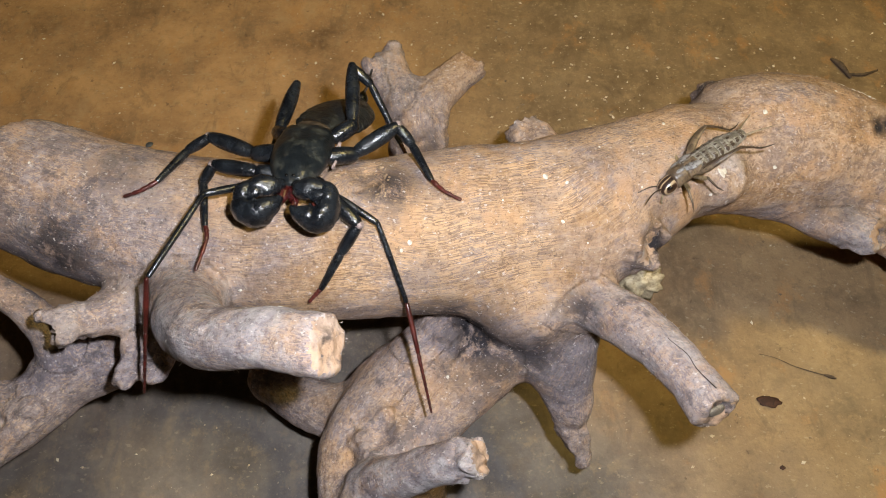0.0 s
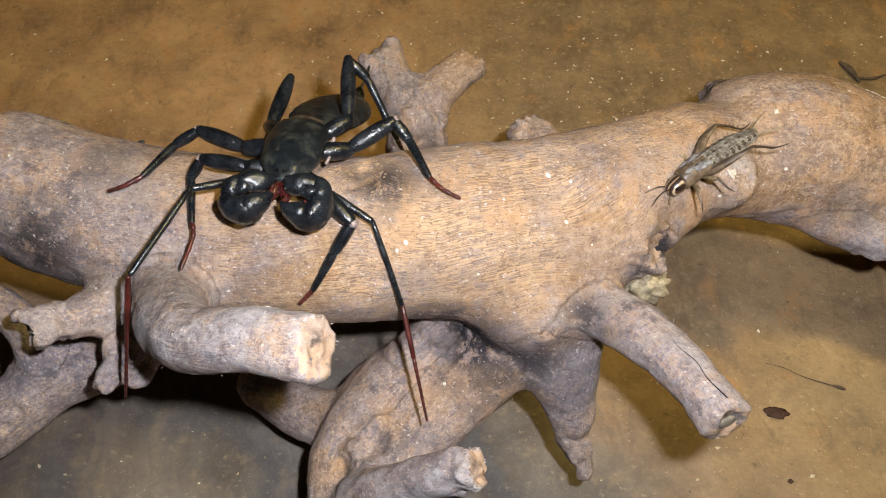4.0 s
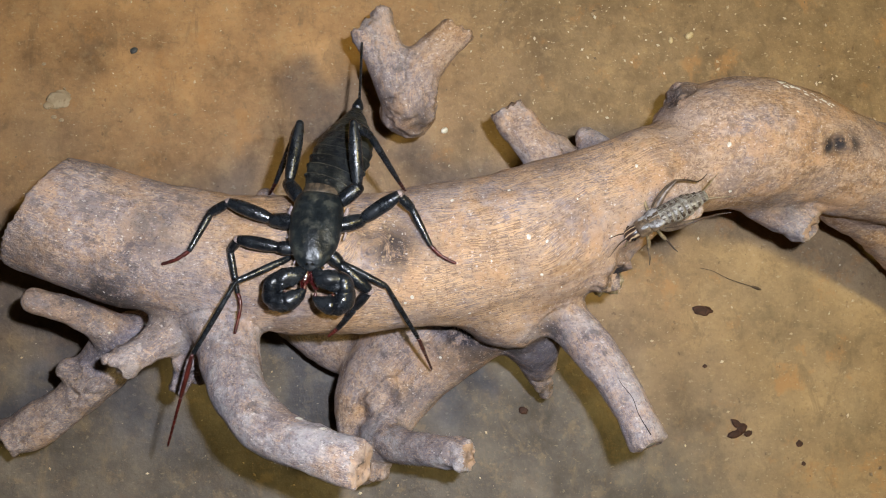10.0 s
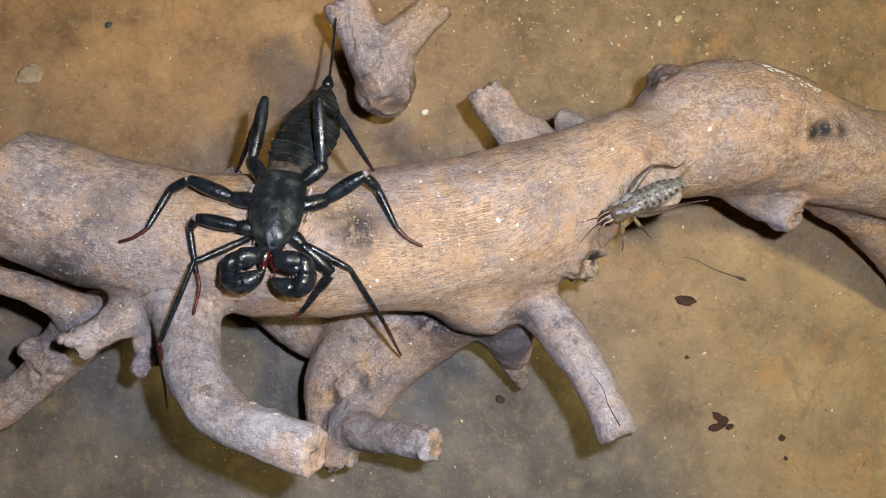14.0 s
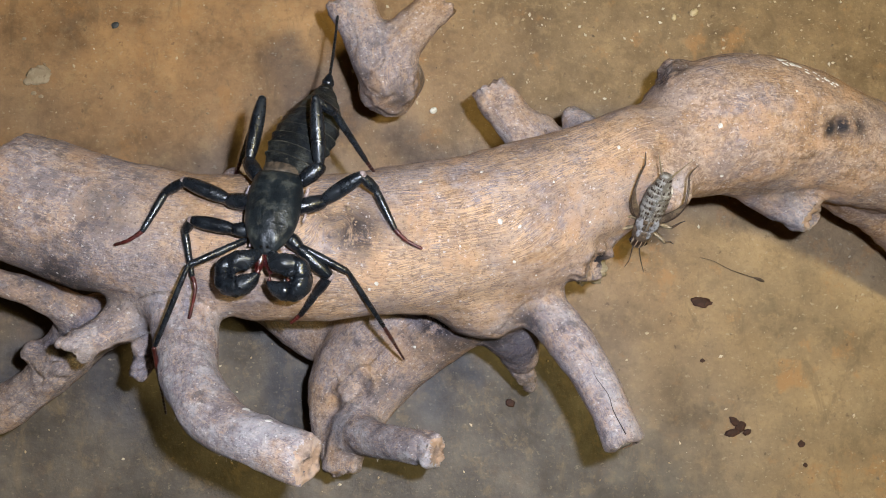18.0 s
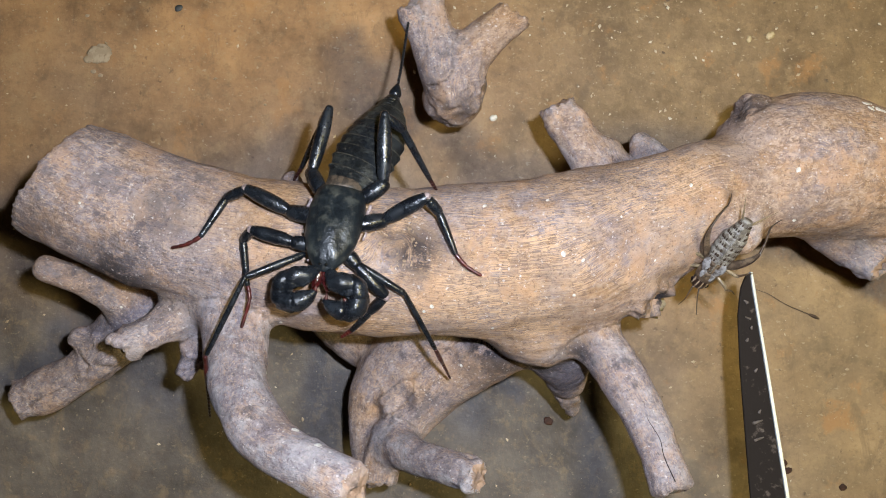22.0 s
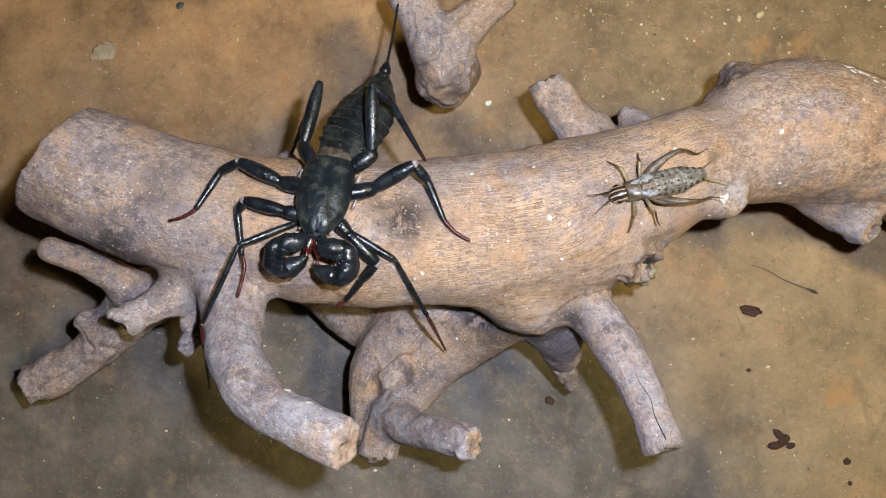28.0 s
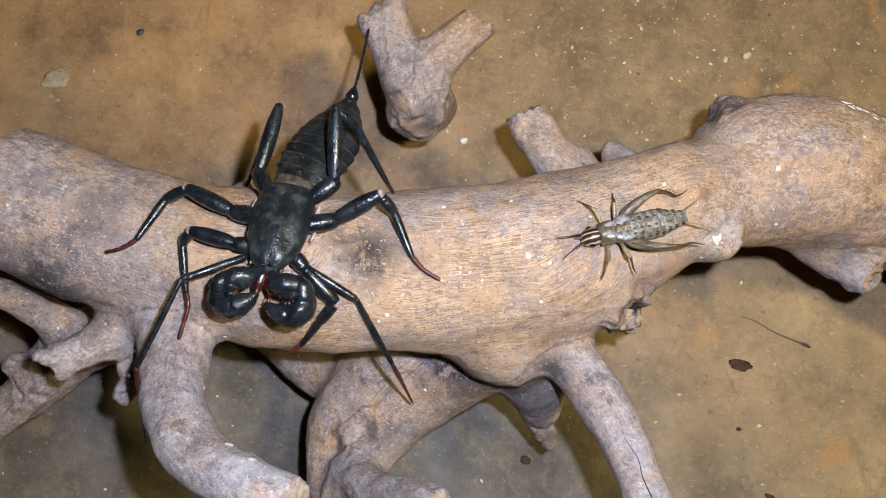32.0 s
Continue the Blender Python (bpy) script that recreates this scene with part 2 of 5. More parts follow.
def floor_material():
    m = Mat("stained_board", rough=0.62, spec=0.30)
    big = m.noise(8, 4, 0.6)
    mid = m.noise(36, 6, 0.66)
    small = m.noise(170, 6, 0.68)
    grit = m.noise(800, 4, 0.65)
    sep = m.nt.nodes.new("ShaderNodeSeparateXYZ")
    m.link(m.coords(), sep.inputs[0])
    # the greyer, darker stretch of the board, towards its near left
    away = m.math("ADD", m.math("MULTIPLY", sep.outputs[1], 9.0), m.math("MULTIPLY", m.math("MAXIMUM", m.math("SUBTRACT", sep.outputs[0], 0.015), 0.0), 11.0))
    greyed = m.band(m.math("ADD", away, m.math("MULTIPLY", m.math("SUBTRACT", big, 0.5), 1.6)), 1.40, 0.55)
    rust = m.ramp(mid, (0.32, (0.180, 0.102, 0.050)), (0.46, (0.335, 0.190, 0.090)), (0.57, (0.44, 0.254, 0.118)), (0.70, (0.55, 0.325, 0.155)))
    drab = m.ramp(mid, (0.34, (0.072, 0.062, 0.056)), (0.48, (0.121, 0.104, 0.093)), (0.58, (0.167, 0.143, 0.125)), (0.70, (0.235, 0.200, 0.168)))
    col = m.mix(greyed, rust, drab)
    # yellower stretch of the board, near and to the right
    olive = m.ramp(m.noise(55, 6, 0.7), (0.35, (0.160, 0.130, 0.080)), (0.52, (0.262, 0.208, 0.128)), (0.68, (0.39, 0.302, 0.182)))
    yellow = m.band(m.math("ADD", sep.outputs[0], m.math("MULTIPLY", m.math("SUBTRACT", big, 0.5), 0.10)), 0.02, 0.10)
    near = m.band(m.math("ADD", sep.outputs[1], m.math("MULTIPLY", m.math("SUBTRACT", big, 0.5), 0.10)), 0.135, 0.085)
    col = m.mix(m.math("MULTIPLY", m.math("MULTIPLY", yellow, near), m.math("SUBTRACT", 0.60, m.math("MULTIPLY", greyed, 0.30))), col, olive)
    tanned = m.ramp(m.noise(48, 6, 0.7), (0.35, (0.125, 0.086, 0.048)), (0.52, (0.215, 0.148, 0.082)), (0.68, (0.33, 0.228, 0.122)))
    dull = m.band(m.math("ADD", sep.outputs[0], m.math("MULTIPLY", m.math("SUBTRACT", big, 0.5), 0.10)), -0.04, 0.05)
    col = m.mix(m.math("MULTIPLY", m.math("MULTIPLY", dull, m.math("SUBTRACT", 1.0, near)), 0.85), col, tanned)
    crumble = m.noise(430, 7, 0.75)
    col = m.mix(m.math("MULTIPLY", m.band(crumble, 0.52, 0.66), 0.20), col, (0.46, 0.32, 0.165))
    col = m.mix(m.math("MULTIPLY", m.band(crumble, 0.47, 0.36), 0.22), col, (0.115, 0.080, 0.048))
    col = m.mix(m.math("MULTIPLY", m.band(small, 0.53, 0.66), 0.40), col, (0.42, 0.285, 0.15))
    col = m.mix(m.math("MULTIPLY", m.band(m.noise(240, 5, 0.66, m.stretch(m.coords(), (1, 1.2, 2))), 0.54, 0.68), 0.30), col, (0.115, 0.080, 0.050))
    col = m.mix(m.math("MULTIPLY", m.band(m.noise(42, 6, 0.68, m.stretch(m.coords(), (1, 1.3, 1))), 0.56, 0.72), 0.40), col, (0.12, 0.085, 0.06))
    col = m.mix(m.math("MULTIPLY", m.band(m.noise(64, 6, 0.68, m.stretch(m.coords(), (1.2, 1, 3))), 0.55, 0.68), m.math("SUBTRACT", 0.62, m.math("MULTIPLY", greyed, 0.50))), col, (0.42, 0.215, 0.080))
    col = m.mix(m.math("MULTIPLY", m.band(grit, 0.60, 0.70), 0.26), col, (0.48, 0.36, 0.22))
    col = m.mix(m.math("MULTIPLY", m.band(m.noise(620, 4, 0.65), 0.60, 0.70), 0.18), col, (0.085, 0.06, 0.042))
    col = m.mix(m.math("MULTIPLY", m.band(m.noise(520, 3, 0.6, m.stretch(m.coords(), (1, 1.4, 1))), 0.62, 0.70), 0.48), col, (0.48, 0.385, 0.26))
    col = m.mix(m.math("MULTIPLY", m.band(m.noise(210, 4, 0.65, m.stretch(m.coords(), (1.3, 1, 1))), 0.65, 0.71), 0.55), col, (0.085, 0.052, 0.034))
    # brushed streaks and broad worn patches
    streak = m.noise(1.0, 6, 0.7, m.stretch(m.coords(), (130, 60, 60)), 0.6)
    col = m.mix(m.math("MULTIPLY", m.band(streak, 0.54, 0.66), 0.30), col, (0.36, 0.250, 0.140))
    col = m.mix(m.math("MULTIPLY", m.band(streak, 0.46, 0.34), 0.35), col, (0.118, 0.082, 0.050))
    col = m.mix(m.math("MULTIPLY", greyed, 0.45), col, drab)
    m.colour(col).bump(small, 0.0008, 0.4).bump(streak, 0.0008, 0.4).bump(grit, 0.0003, 0.5)
    m.rough(m.ramp(mid, (0.3, (0.70, 0.70, 0.70)), (0.7, (0.44, 0.44, 0.44))))
    return m.m


def shell_material(name, dark, light, rough, coat, bump=0.00012, dust=0.25, spec=0.5, film=0.0):
    """Hard black skin; film is how much settled olive dust dulls it in patches."""
    m = Mat(name, rough=rough, spec=spec, coat=coat)
    n = m.noise(330, 5, 0.6)
    d = m.noise(900, 4, 0.6)
    col = m.mix(m.band(n, 0.35, 0.7), dark, light)
    col = m.mix(m.math("MULTIPLY", m.band(d, 0.60, 0.75), dust), col, (0.30, 0.26, 0.20))
    p = m.band(m.noise(300, 6, 0.74), 0.48, 0.62)
    if film:
        col = m.mix(m.math("MULTIPLY", p, film), col, (0.10, 0.098, 0.07))
        m.rough(m.math("ADD", rough, m.math("MULTIPLY", p, 0.28)))
    else:
        m.rough(m.math("ADD", rough - 0.05, m.math("MULTIPLY", p, 0.18)))
    m.colour(col).bump(d, bump, 0.6).bump(m.noise(2600, 2), bump * 0.5, 0.5)
    return m.m


def speckled(name, a, b, c, scale=500, rough=0.5, lo=0.42, hi=0.58):
    m = Mat(name, rough=rough, spec=0.4)
    col = m.mix(m.band(m.noise(scale, 4, 0.6), lo, hi), a, b)
    col = m.mix(m.math("MULTIPLY", m.band(m.noise(scale * 2.7, 3), 0.55, 0.7), 0.7), col, c)
    m.colour(col).bump(m.noise(scale * 3, 3), 0.0001, 0.5)
    return m.m


WOOD, CUT, FLOOR = wood_material(), cut_material(), floor_material()
SHELL = shell_material("dull_black_shell", (0.006, 0.008, 0.010), (0.016, 0.020, 0.022), 0.32, 0.12, 0.00022, 0.12, 0.30, 0.24)
BELLY = shell_material("dusty_black_shell", (0.006, 0.007, 0.008), (0.014, 0.016, 0.017), 0.30, 0.04, 0.0005, 0.16, 0.30, 0.20)
GLOSS = shell_material("glossy_black_shell", (0.004, 0.005, 0.007), (0.013, 0.016, 0.020), 0.29, 0.18, 0.0003, 0.06, 0.45)
RED = shell_material("dark_red_shell", (0.030, 0.006, 0.005), (0.085, 0.015, 0.011), 0.34, 0.25, 0.0001, 0.05)
SKIN = speckled("dull_joint_skin", (0.20, 0.150, 0.145), (0.33, 0.26, 0.25), (0.04, 0.025, 0.022), 900, 0.5)
WHIP = shell_material("dark_whip_shell", (0.014, 0.005, 0.005), (0.035, 0.009, 0.008), 0.35, 0.2, 0.0001, 0.05)
FLESH = shell_material("wet_red_flesh", (0.03, 0.004, 0.004), (0.10, 0.012, 0.011), 0.25, 0.5, 0.0003, 0.1)


# ---- shape helpers ----
def part(name, bm, material, parent=None, label="", smooth=True):
    """One mesh object from a bmesh; a child where a parent is given."""
    me = bpy.data.meshes.new(name)
    bmesh.ops.recalc_face_normals(bm, faces=bm.faces)
    bm.to_mesh(me)
    bm.free()
    me.materials.append(material)
    if smooth:
        me.polygons.foreach_set("use_smooth", [True] * len(me.polygons))
    ob = new(name, me)
    if parent:
        ob.parent = parent
    if label:
        tagged(ob, label)
    return ob


def empty(name, at, label, category, **more):
    ob = new(name)
    ob.empty_display_size = 0.005
    ob.location = at
    return tagged(ob, label, category, **more)


def spline(points, n=5):
    """Catmull-Rom through rows of numbers, n steps a span."""
    p = np.array(points, float)
    if len(p) < 3:
        return np.array([p[0] + (p[-1] - p[0]) * i / n for i in range(n + 1)])
    q = np.vstack([2 * p[0] - p[1], p, 2 * p[-1] - p[-2]])
    out = []
    for i in range(1, len(q) - 2):
        for k in range(n):
            t = k / n
            out.append(0.5 * (2 * q[i] + (q[i + 1] - q[i - 1]) * t + (2 * q[i - 1] - 5 * q[i] + 4 * q[i + 1] - q[i + 2]) * t * t
                              + (3 * q[i] - q[i - 1] - 3 * q[i + 1] + q[i + 2]) * t ** 3))
    return np.array(out + [p[-1]])


def tube(points, n=4, sides=10, flat=1.0, bm=None, rounded=True):
    """A round bar through rows of (x, y, z, radius) in millimetres, with domed ends."""
    bm = bm or bmesh.new()
    p = spline(points, n)
    pos, rad = p[:, :3] * MM, np.maximum(p[:, 3], 0.02) * MM
    rings, side = [], None
    for i in range(len(pos)):
        d = Vector(pos[min(i + 1, len(pos) - 1)] - pos[max(i - 1, 0)])
        d = d.normalized() if d.length > 1e-9 else Vector((1, 0, 0))
        if side is None:
            side = d.cross(Vector((0, 0, 1)))
            if side.length < 0.05:
                side = d.cross(Vector((1, 0, 0)))
        side = (side - d * side.dot(d)).normalized()
        rings.append((Vector(pos[i]), d, side.copy(), d.cross(side), rad[i]))
    loops = []

    def ring(c, u, v, r):
        loops.append([bm.verts.new(c + (u * math.cos(a) + v * math.sin(a) * flat) * r) for a in (2 * math.pi * k / sides for k in range(sides))])
    c, d, u, v, r = rings[0]
    if rounded:
        ring(c - d * r * 0.75, u, v, r * 0.45)
        ring(c - d * r * 0.45, u, v, r * 0.83)
    for c, d, u, v, r in rings:
        ring(c, u, v, r)
    if rounded:
        ring(c + d * r * 0.45, u, v, r * 0.83)
        ring(c + d * r * 0.75, u, v, r * 0.45)
    for a, b in zip(loops, loops[1:]):
        for k in range(sides):
            bm.faces.new((a[k], a[(k + 1) % sides], b[(k + 1) % sides], b[k]))
    bm.faces.new(loops[0][::-1])
    bm.faces.new(loops[-1])
    return bm


def loft(a, b, up, rows, sides=20, power=2.0):
    """A body along a to b (millimetres); rows of (along, half width, height above, depth below, sideways shift, lift)."""
    bm = bmesh.new()
    a, b = Vector(a) * MM, Vector(b) * MM
    d = b - a
    z = Vector(up)
    z = (z - d * (z.dot(d) / d.length_squared)).normalized()
    s = d.normalized().cross(z)
    loops = []
    for t, w, hu, hd, sh, li in spline([(*r, 0, 0)[:6] for r in rows], 3):
        c = a + d * t + s * sh * MM + z * li * MM
        loop = []
        for k in range(sides):
            an = 2 * math.pi * k / sides
            x, y = math.cos(an), math.sin(an)
            x, y = abs(x) ** (2 / power) * math.copysign(1, x), abs(y) ** (2 / power) * math.copysign(1, y)
            loop.append(bm.verts.new(c + s * x * max(w, 0.02) * MM + z * y * max(hu if y > 0 else hd, 0.02) * MM))
        loops.append(loop)
    for p, q in zip(loops, loops[1:]):
        for k in range(sides):
            bm.faces.new((p[k], p[(k + 1) % sides], q[(k + 1) % sides], q[k]))
    bm.faces.new(loops[0][::-1])
    bm.faces.new(loops[-1])
    return bm


# ---- floor and room ----
def sheet(name, pts, mat, thick, **tags):
    bm = bmesh.new()
    top = [bm.verts.new(p) for p in pts]
    bm.faces.new(top)
    r = bmesh.ops.extrude_face_region(bm, geom=bm.faces[:])
    for v in r["geom"]:
        if isinstance(v, bmesh.types.BMVert):
            v.co += Vector(thick)
    return tagged(part(name, bm, mat, smooth=False), kind="structure", **tags)


def plaster_material():
    m = Mat("dull_plaster", rough=0.9, spec=0.2)
    m.colour(m.mix(m.noise(3, 4), (0.30, 0.26, 0.20), (0.36, 0.31, 0.24))).bump(m.noise(60, 4), 0.002, 0.4)
    return m.m


def floor_sheet():
    """The board: one sheet, finely uneven where it is seen near."""
    n, half = 150, 0.22
    xs = [-1.5, -0.8] + list(np.linspace(-half, half, n)) + [0.8, 1.5]
    ys = [-1.4, -0.7] + list(np.linspace(-0.10, 0.34, n)) + [0.9, 1.6]
    bm = bmesh.new()
    grid = [[bm.verts.new((x, y, 0.0006 * noise.noise((x * 40, y * 40, 3.0)) + 0.0003 * noise.noise((x * 160, y * 160, 9.0)))) for x in xs] for y in ys]
    for a, b in zip(grid, grid[1:]):
        for i in range(len(xs) - 1):
            bm.faces.new((a[i], a[i + 1], b[i + 1], b[i]))
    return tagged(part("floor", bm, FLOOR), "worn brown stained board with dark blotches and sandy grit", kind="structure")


def room():
    p = plaster_material()
    floor_sheet()
    # unseen walls added round the board for reflections and bounced light
    x0, x1, y0, y1, z1 = -1.5, 1.5, -1.4, 1.6, 2.3
    sheet("wall_west", [(x0, y0, 0), (x0, y1, 0), (x0, y1, z1), (x0, y0, z1)], p, (-0.1, 0, 0), label="unseen plain plaster wall added to close the place")
    sheet("wall_east", [(x1, y0, 0), (x1, y1, 0), (x1, y1, z1), (x1, y0, z1)], p, (0.1, 0, 0), label="unseen plain plaster wall added to close the place")
    sheet("wall_north", [(x0, y1, 0), (x1, y1, 0), (x1, y1, z1), (x0, y1, z1)], p, (0, 0.1, 0), label="unseen plain plaster wall added to close the place")
    sheet("wall_south", [(x0, y0, 0), (x1, y0, 0), (x1, y0, z1), (x0, y0, z1)], p, (0, -0.1, 0), label="unseen plain plaster wall added to close the place")


room()


# ---- driftwood: one field of blended limbs, meshed at once and split into its limbs ----
class Limb:
    def __init__(self, name, rows, grey=0.5, cut0=None, cut1=None, label=""):
        """rows of (x, y, z, radius) in millimetres; cut0, cut1: outward normals of sawn or broken ends."""
        self.name, self.grey, self.label = name, grey, label
        self.p = spline(rows, 9)
        self.cuts = [(np.array(q, float), np.array(c, float) / np.linalg.norm(c)) for q, c in ((rows[0][:3], cut0), (rows[-1][:3], cut1)) if c]
        step = np.linalg.norm(np.diff(self.p[:, :3], axis=0), axis=1)
        self.s = np.concatenate([[0], np.cumsum(step)])

    def field(self, P):
        """Distance to the limb, the way along it and the nearest axis point, at points P (n, 3)."""
        best = np.full(len(P), 1e9, np.float32)
        along = np.zeros(len(P), np.float32)
        seg = np.zeros(len(P), np.int32)
        for i in range(len(self.p) - 1):
            a, b = self.p[i], self.p[i + 1]
            ba = b[:3] - a[:3]
            L2 = float(ba @ ba) + 1e-9
            pa = P - a[:3].astype(np.float32)
            h = np.clip(pa @ (ba / L2).astype(np.float32), 0, 1)
            d = np.sqrt(((pa - h[:, None] * ba.astype(np.float32)) ** 2).sum(1)) - (a[3] + (b[3] - a[3]) * h)
            near = d < best
            best = np.where(near, d, best)
            along = np.where(near, self.s[i] + h * math.sqrt(L2), along)
            seg = np.where(near, i, seg)
        for q, c in self.cuts:
            side = (P - q.astype(np.float32)) @ c.astype(np.float32)
            best = np.maximum(best, side + 0.5 * np.sin(P[:, 0] * 1.7 + P[:, 2] * 1.3) * np.sin(P[:, 1] * 1.9 + P[:, 2]))
        return best.astype(np.float32), along, seg


def lattice(P, scale, seed):
    """Smooth value noise in -1..1 at points P (n, 3), feature size scale."""
    rng = np.random.RandomState(seed)
    tab = rng.uniform(-1, 1, (32, 32, 32)).astype(np.float32)
    q = P / scale
    i = np.floor(q).astype(int)
    f = q - i
    f = f * f * (3 - 2 * f)
    out = np.zeros(len(P))
    for dx in (0, 1):
        for dy in (0, 1):
            for dz in (0, 1):
                w = (f[:, 0] if dx else 1 - f[:, 0]) * (f[:, 1] if dy else 1 - f[:, 1]) * (f[:, 2] if dz else 1 - f[:, 2])
                out += w * tab[(i[:, 0] + dx) % 32, (i[:, 1] + dy) % 32, (i[:, 2] + dz) % 32]
    return out


def blend_limbs(limbs, lo, hi, h, k):
    """Smooth union of the limbs on a grid; returns vertices (millimetres) and quads."""
    dims = [int((b - a) / h) + 1 for a, b in zip(lo, hi)]
    axes = [(a + h * np.arange(n)).astype(np.float32) for a, n in zip(lo, dims)]
    F = np.full(dims, 30, np.float32)
    pad = 9
    for L in limbs:
        mn, mx = (L.p[:, :3] - L.p[:, 3:4]).min(0) - pad, (L.p[:, :3] + L.p[:, 3:4]).max(0) + pad
        sl = tuple(slice(max(0, int((m - a) / h)), min(n, int((x - a) / h) + 2)) for m, x, a, n in zip(mn, mx, lo, dims))
        if any(s.stop <= s.start for s in sl):
            continue
        G = np.stack(np.meshgrid(*[ax[s] for ax, s in zip(axes, sl)], indexing="ij"), -1).reshape(-1, 3)
        d = L.field(G)[0].reshape([s.stop - s.start for s in sl])
        old = F[sl]
        t = np.clip(0.5 + 0.5 * (old - d) / k, 0, 1)
        F[sl] = old + (d - old) * t - k * t * (1 - t)
    S = F < 0
    c = [S[x:dims[0] - 1 + x, y:dims[1] - 1 + y, z:dims[2] - 1 + z] for x in (0, 1) for y in (0, 1) for z in (0, 1)]
    mixed = np.logical_or.reduce(c) & ~np.logical_and.reduce(c)
    idx = np.full(mixed.shape, -1, np.int64)
    cells = np.argwhere(mixed)
    idx[mixed] = np.arange(len(cells))
    pos, cnt = np.zeros((len(cells), 3)), np.zeros(len(cells))
    corners = [(x, y, z) for x in (0, 1) for y in (0, 1) for z in (0, 1)]
    val = {q: F[cells[:, 0] + q[0], cells[:, 1] + q[1], cells[:, 2] + q[2]] for q in corners}
    for q in corners:
        for ax in range(3):
            if q[ax] == 0:
                r = tuple(1 if j == ax else q[j] for j in range(3))
                a, b = val[q], val[r]
                cross = (a < 0) != (b < 0)
                t = np.where(cross, a / np.where(cross, a - b, 1), 0)
                pt = np.tile(np.array(q, float), (len(cells), 1))
                pt[:, ax] += t
                pos += pt * cross[:, None]
                cnt += cross
    verts = np.array(lo) + h * (cells + pos / cnt[:, None])
    quads = []
    for ax in range(3):
        a1, a2 = [(1, 2), (2, 0), (0, 1)][ax]
        A = S[tuple(slice(None, -1) if j == ax else slice(1, -1) for j in range(3))]
        B = S[tuple(slice(1, None) if j == ax else slice(1, -1) for j in range(3))]
        e = np.argwhere(A != B)
        flip = A[A != B]
        base = e.copy()
        base[:, a1] += 1
        base[:, a2] += 1
        ids = []
        for d1, d2 in ((0, 0), (-1, 0), (-1, -1), (0, -1)):
            q = base.copy()
            q[:, a1] += d1
            q[:, a2] += d2
            ids.append(idx[q[:, 0], q[:, 1], q[:, 2]])
        Q = np.stack(ids, 1)
        Q[~flip] = Q[~flip][:, ::-1]
        quads.append(Q)
    Q = np.vstack(quads)
    return verts, Q[(Q >= 0).all(1)]


def vertex_normals(V, Q):
    n = np.cross(V[Q[:, 2]] - V[Q[:, 0]], V[Q[:, 3]] - V[Q[:, 1]])
    N = np.zeros_like(V)
    for k in range(4):
        np.add.at(N, Q[:, k], n)
    return N / np.maximum(np.linalg.norm(N, axis=1), 1e-12)[:, None]


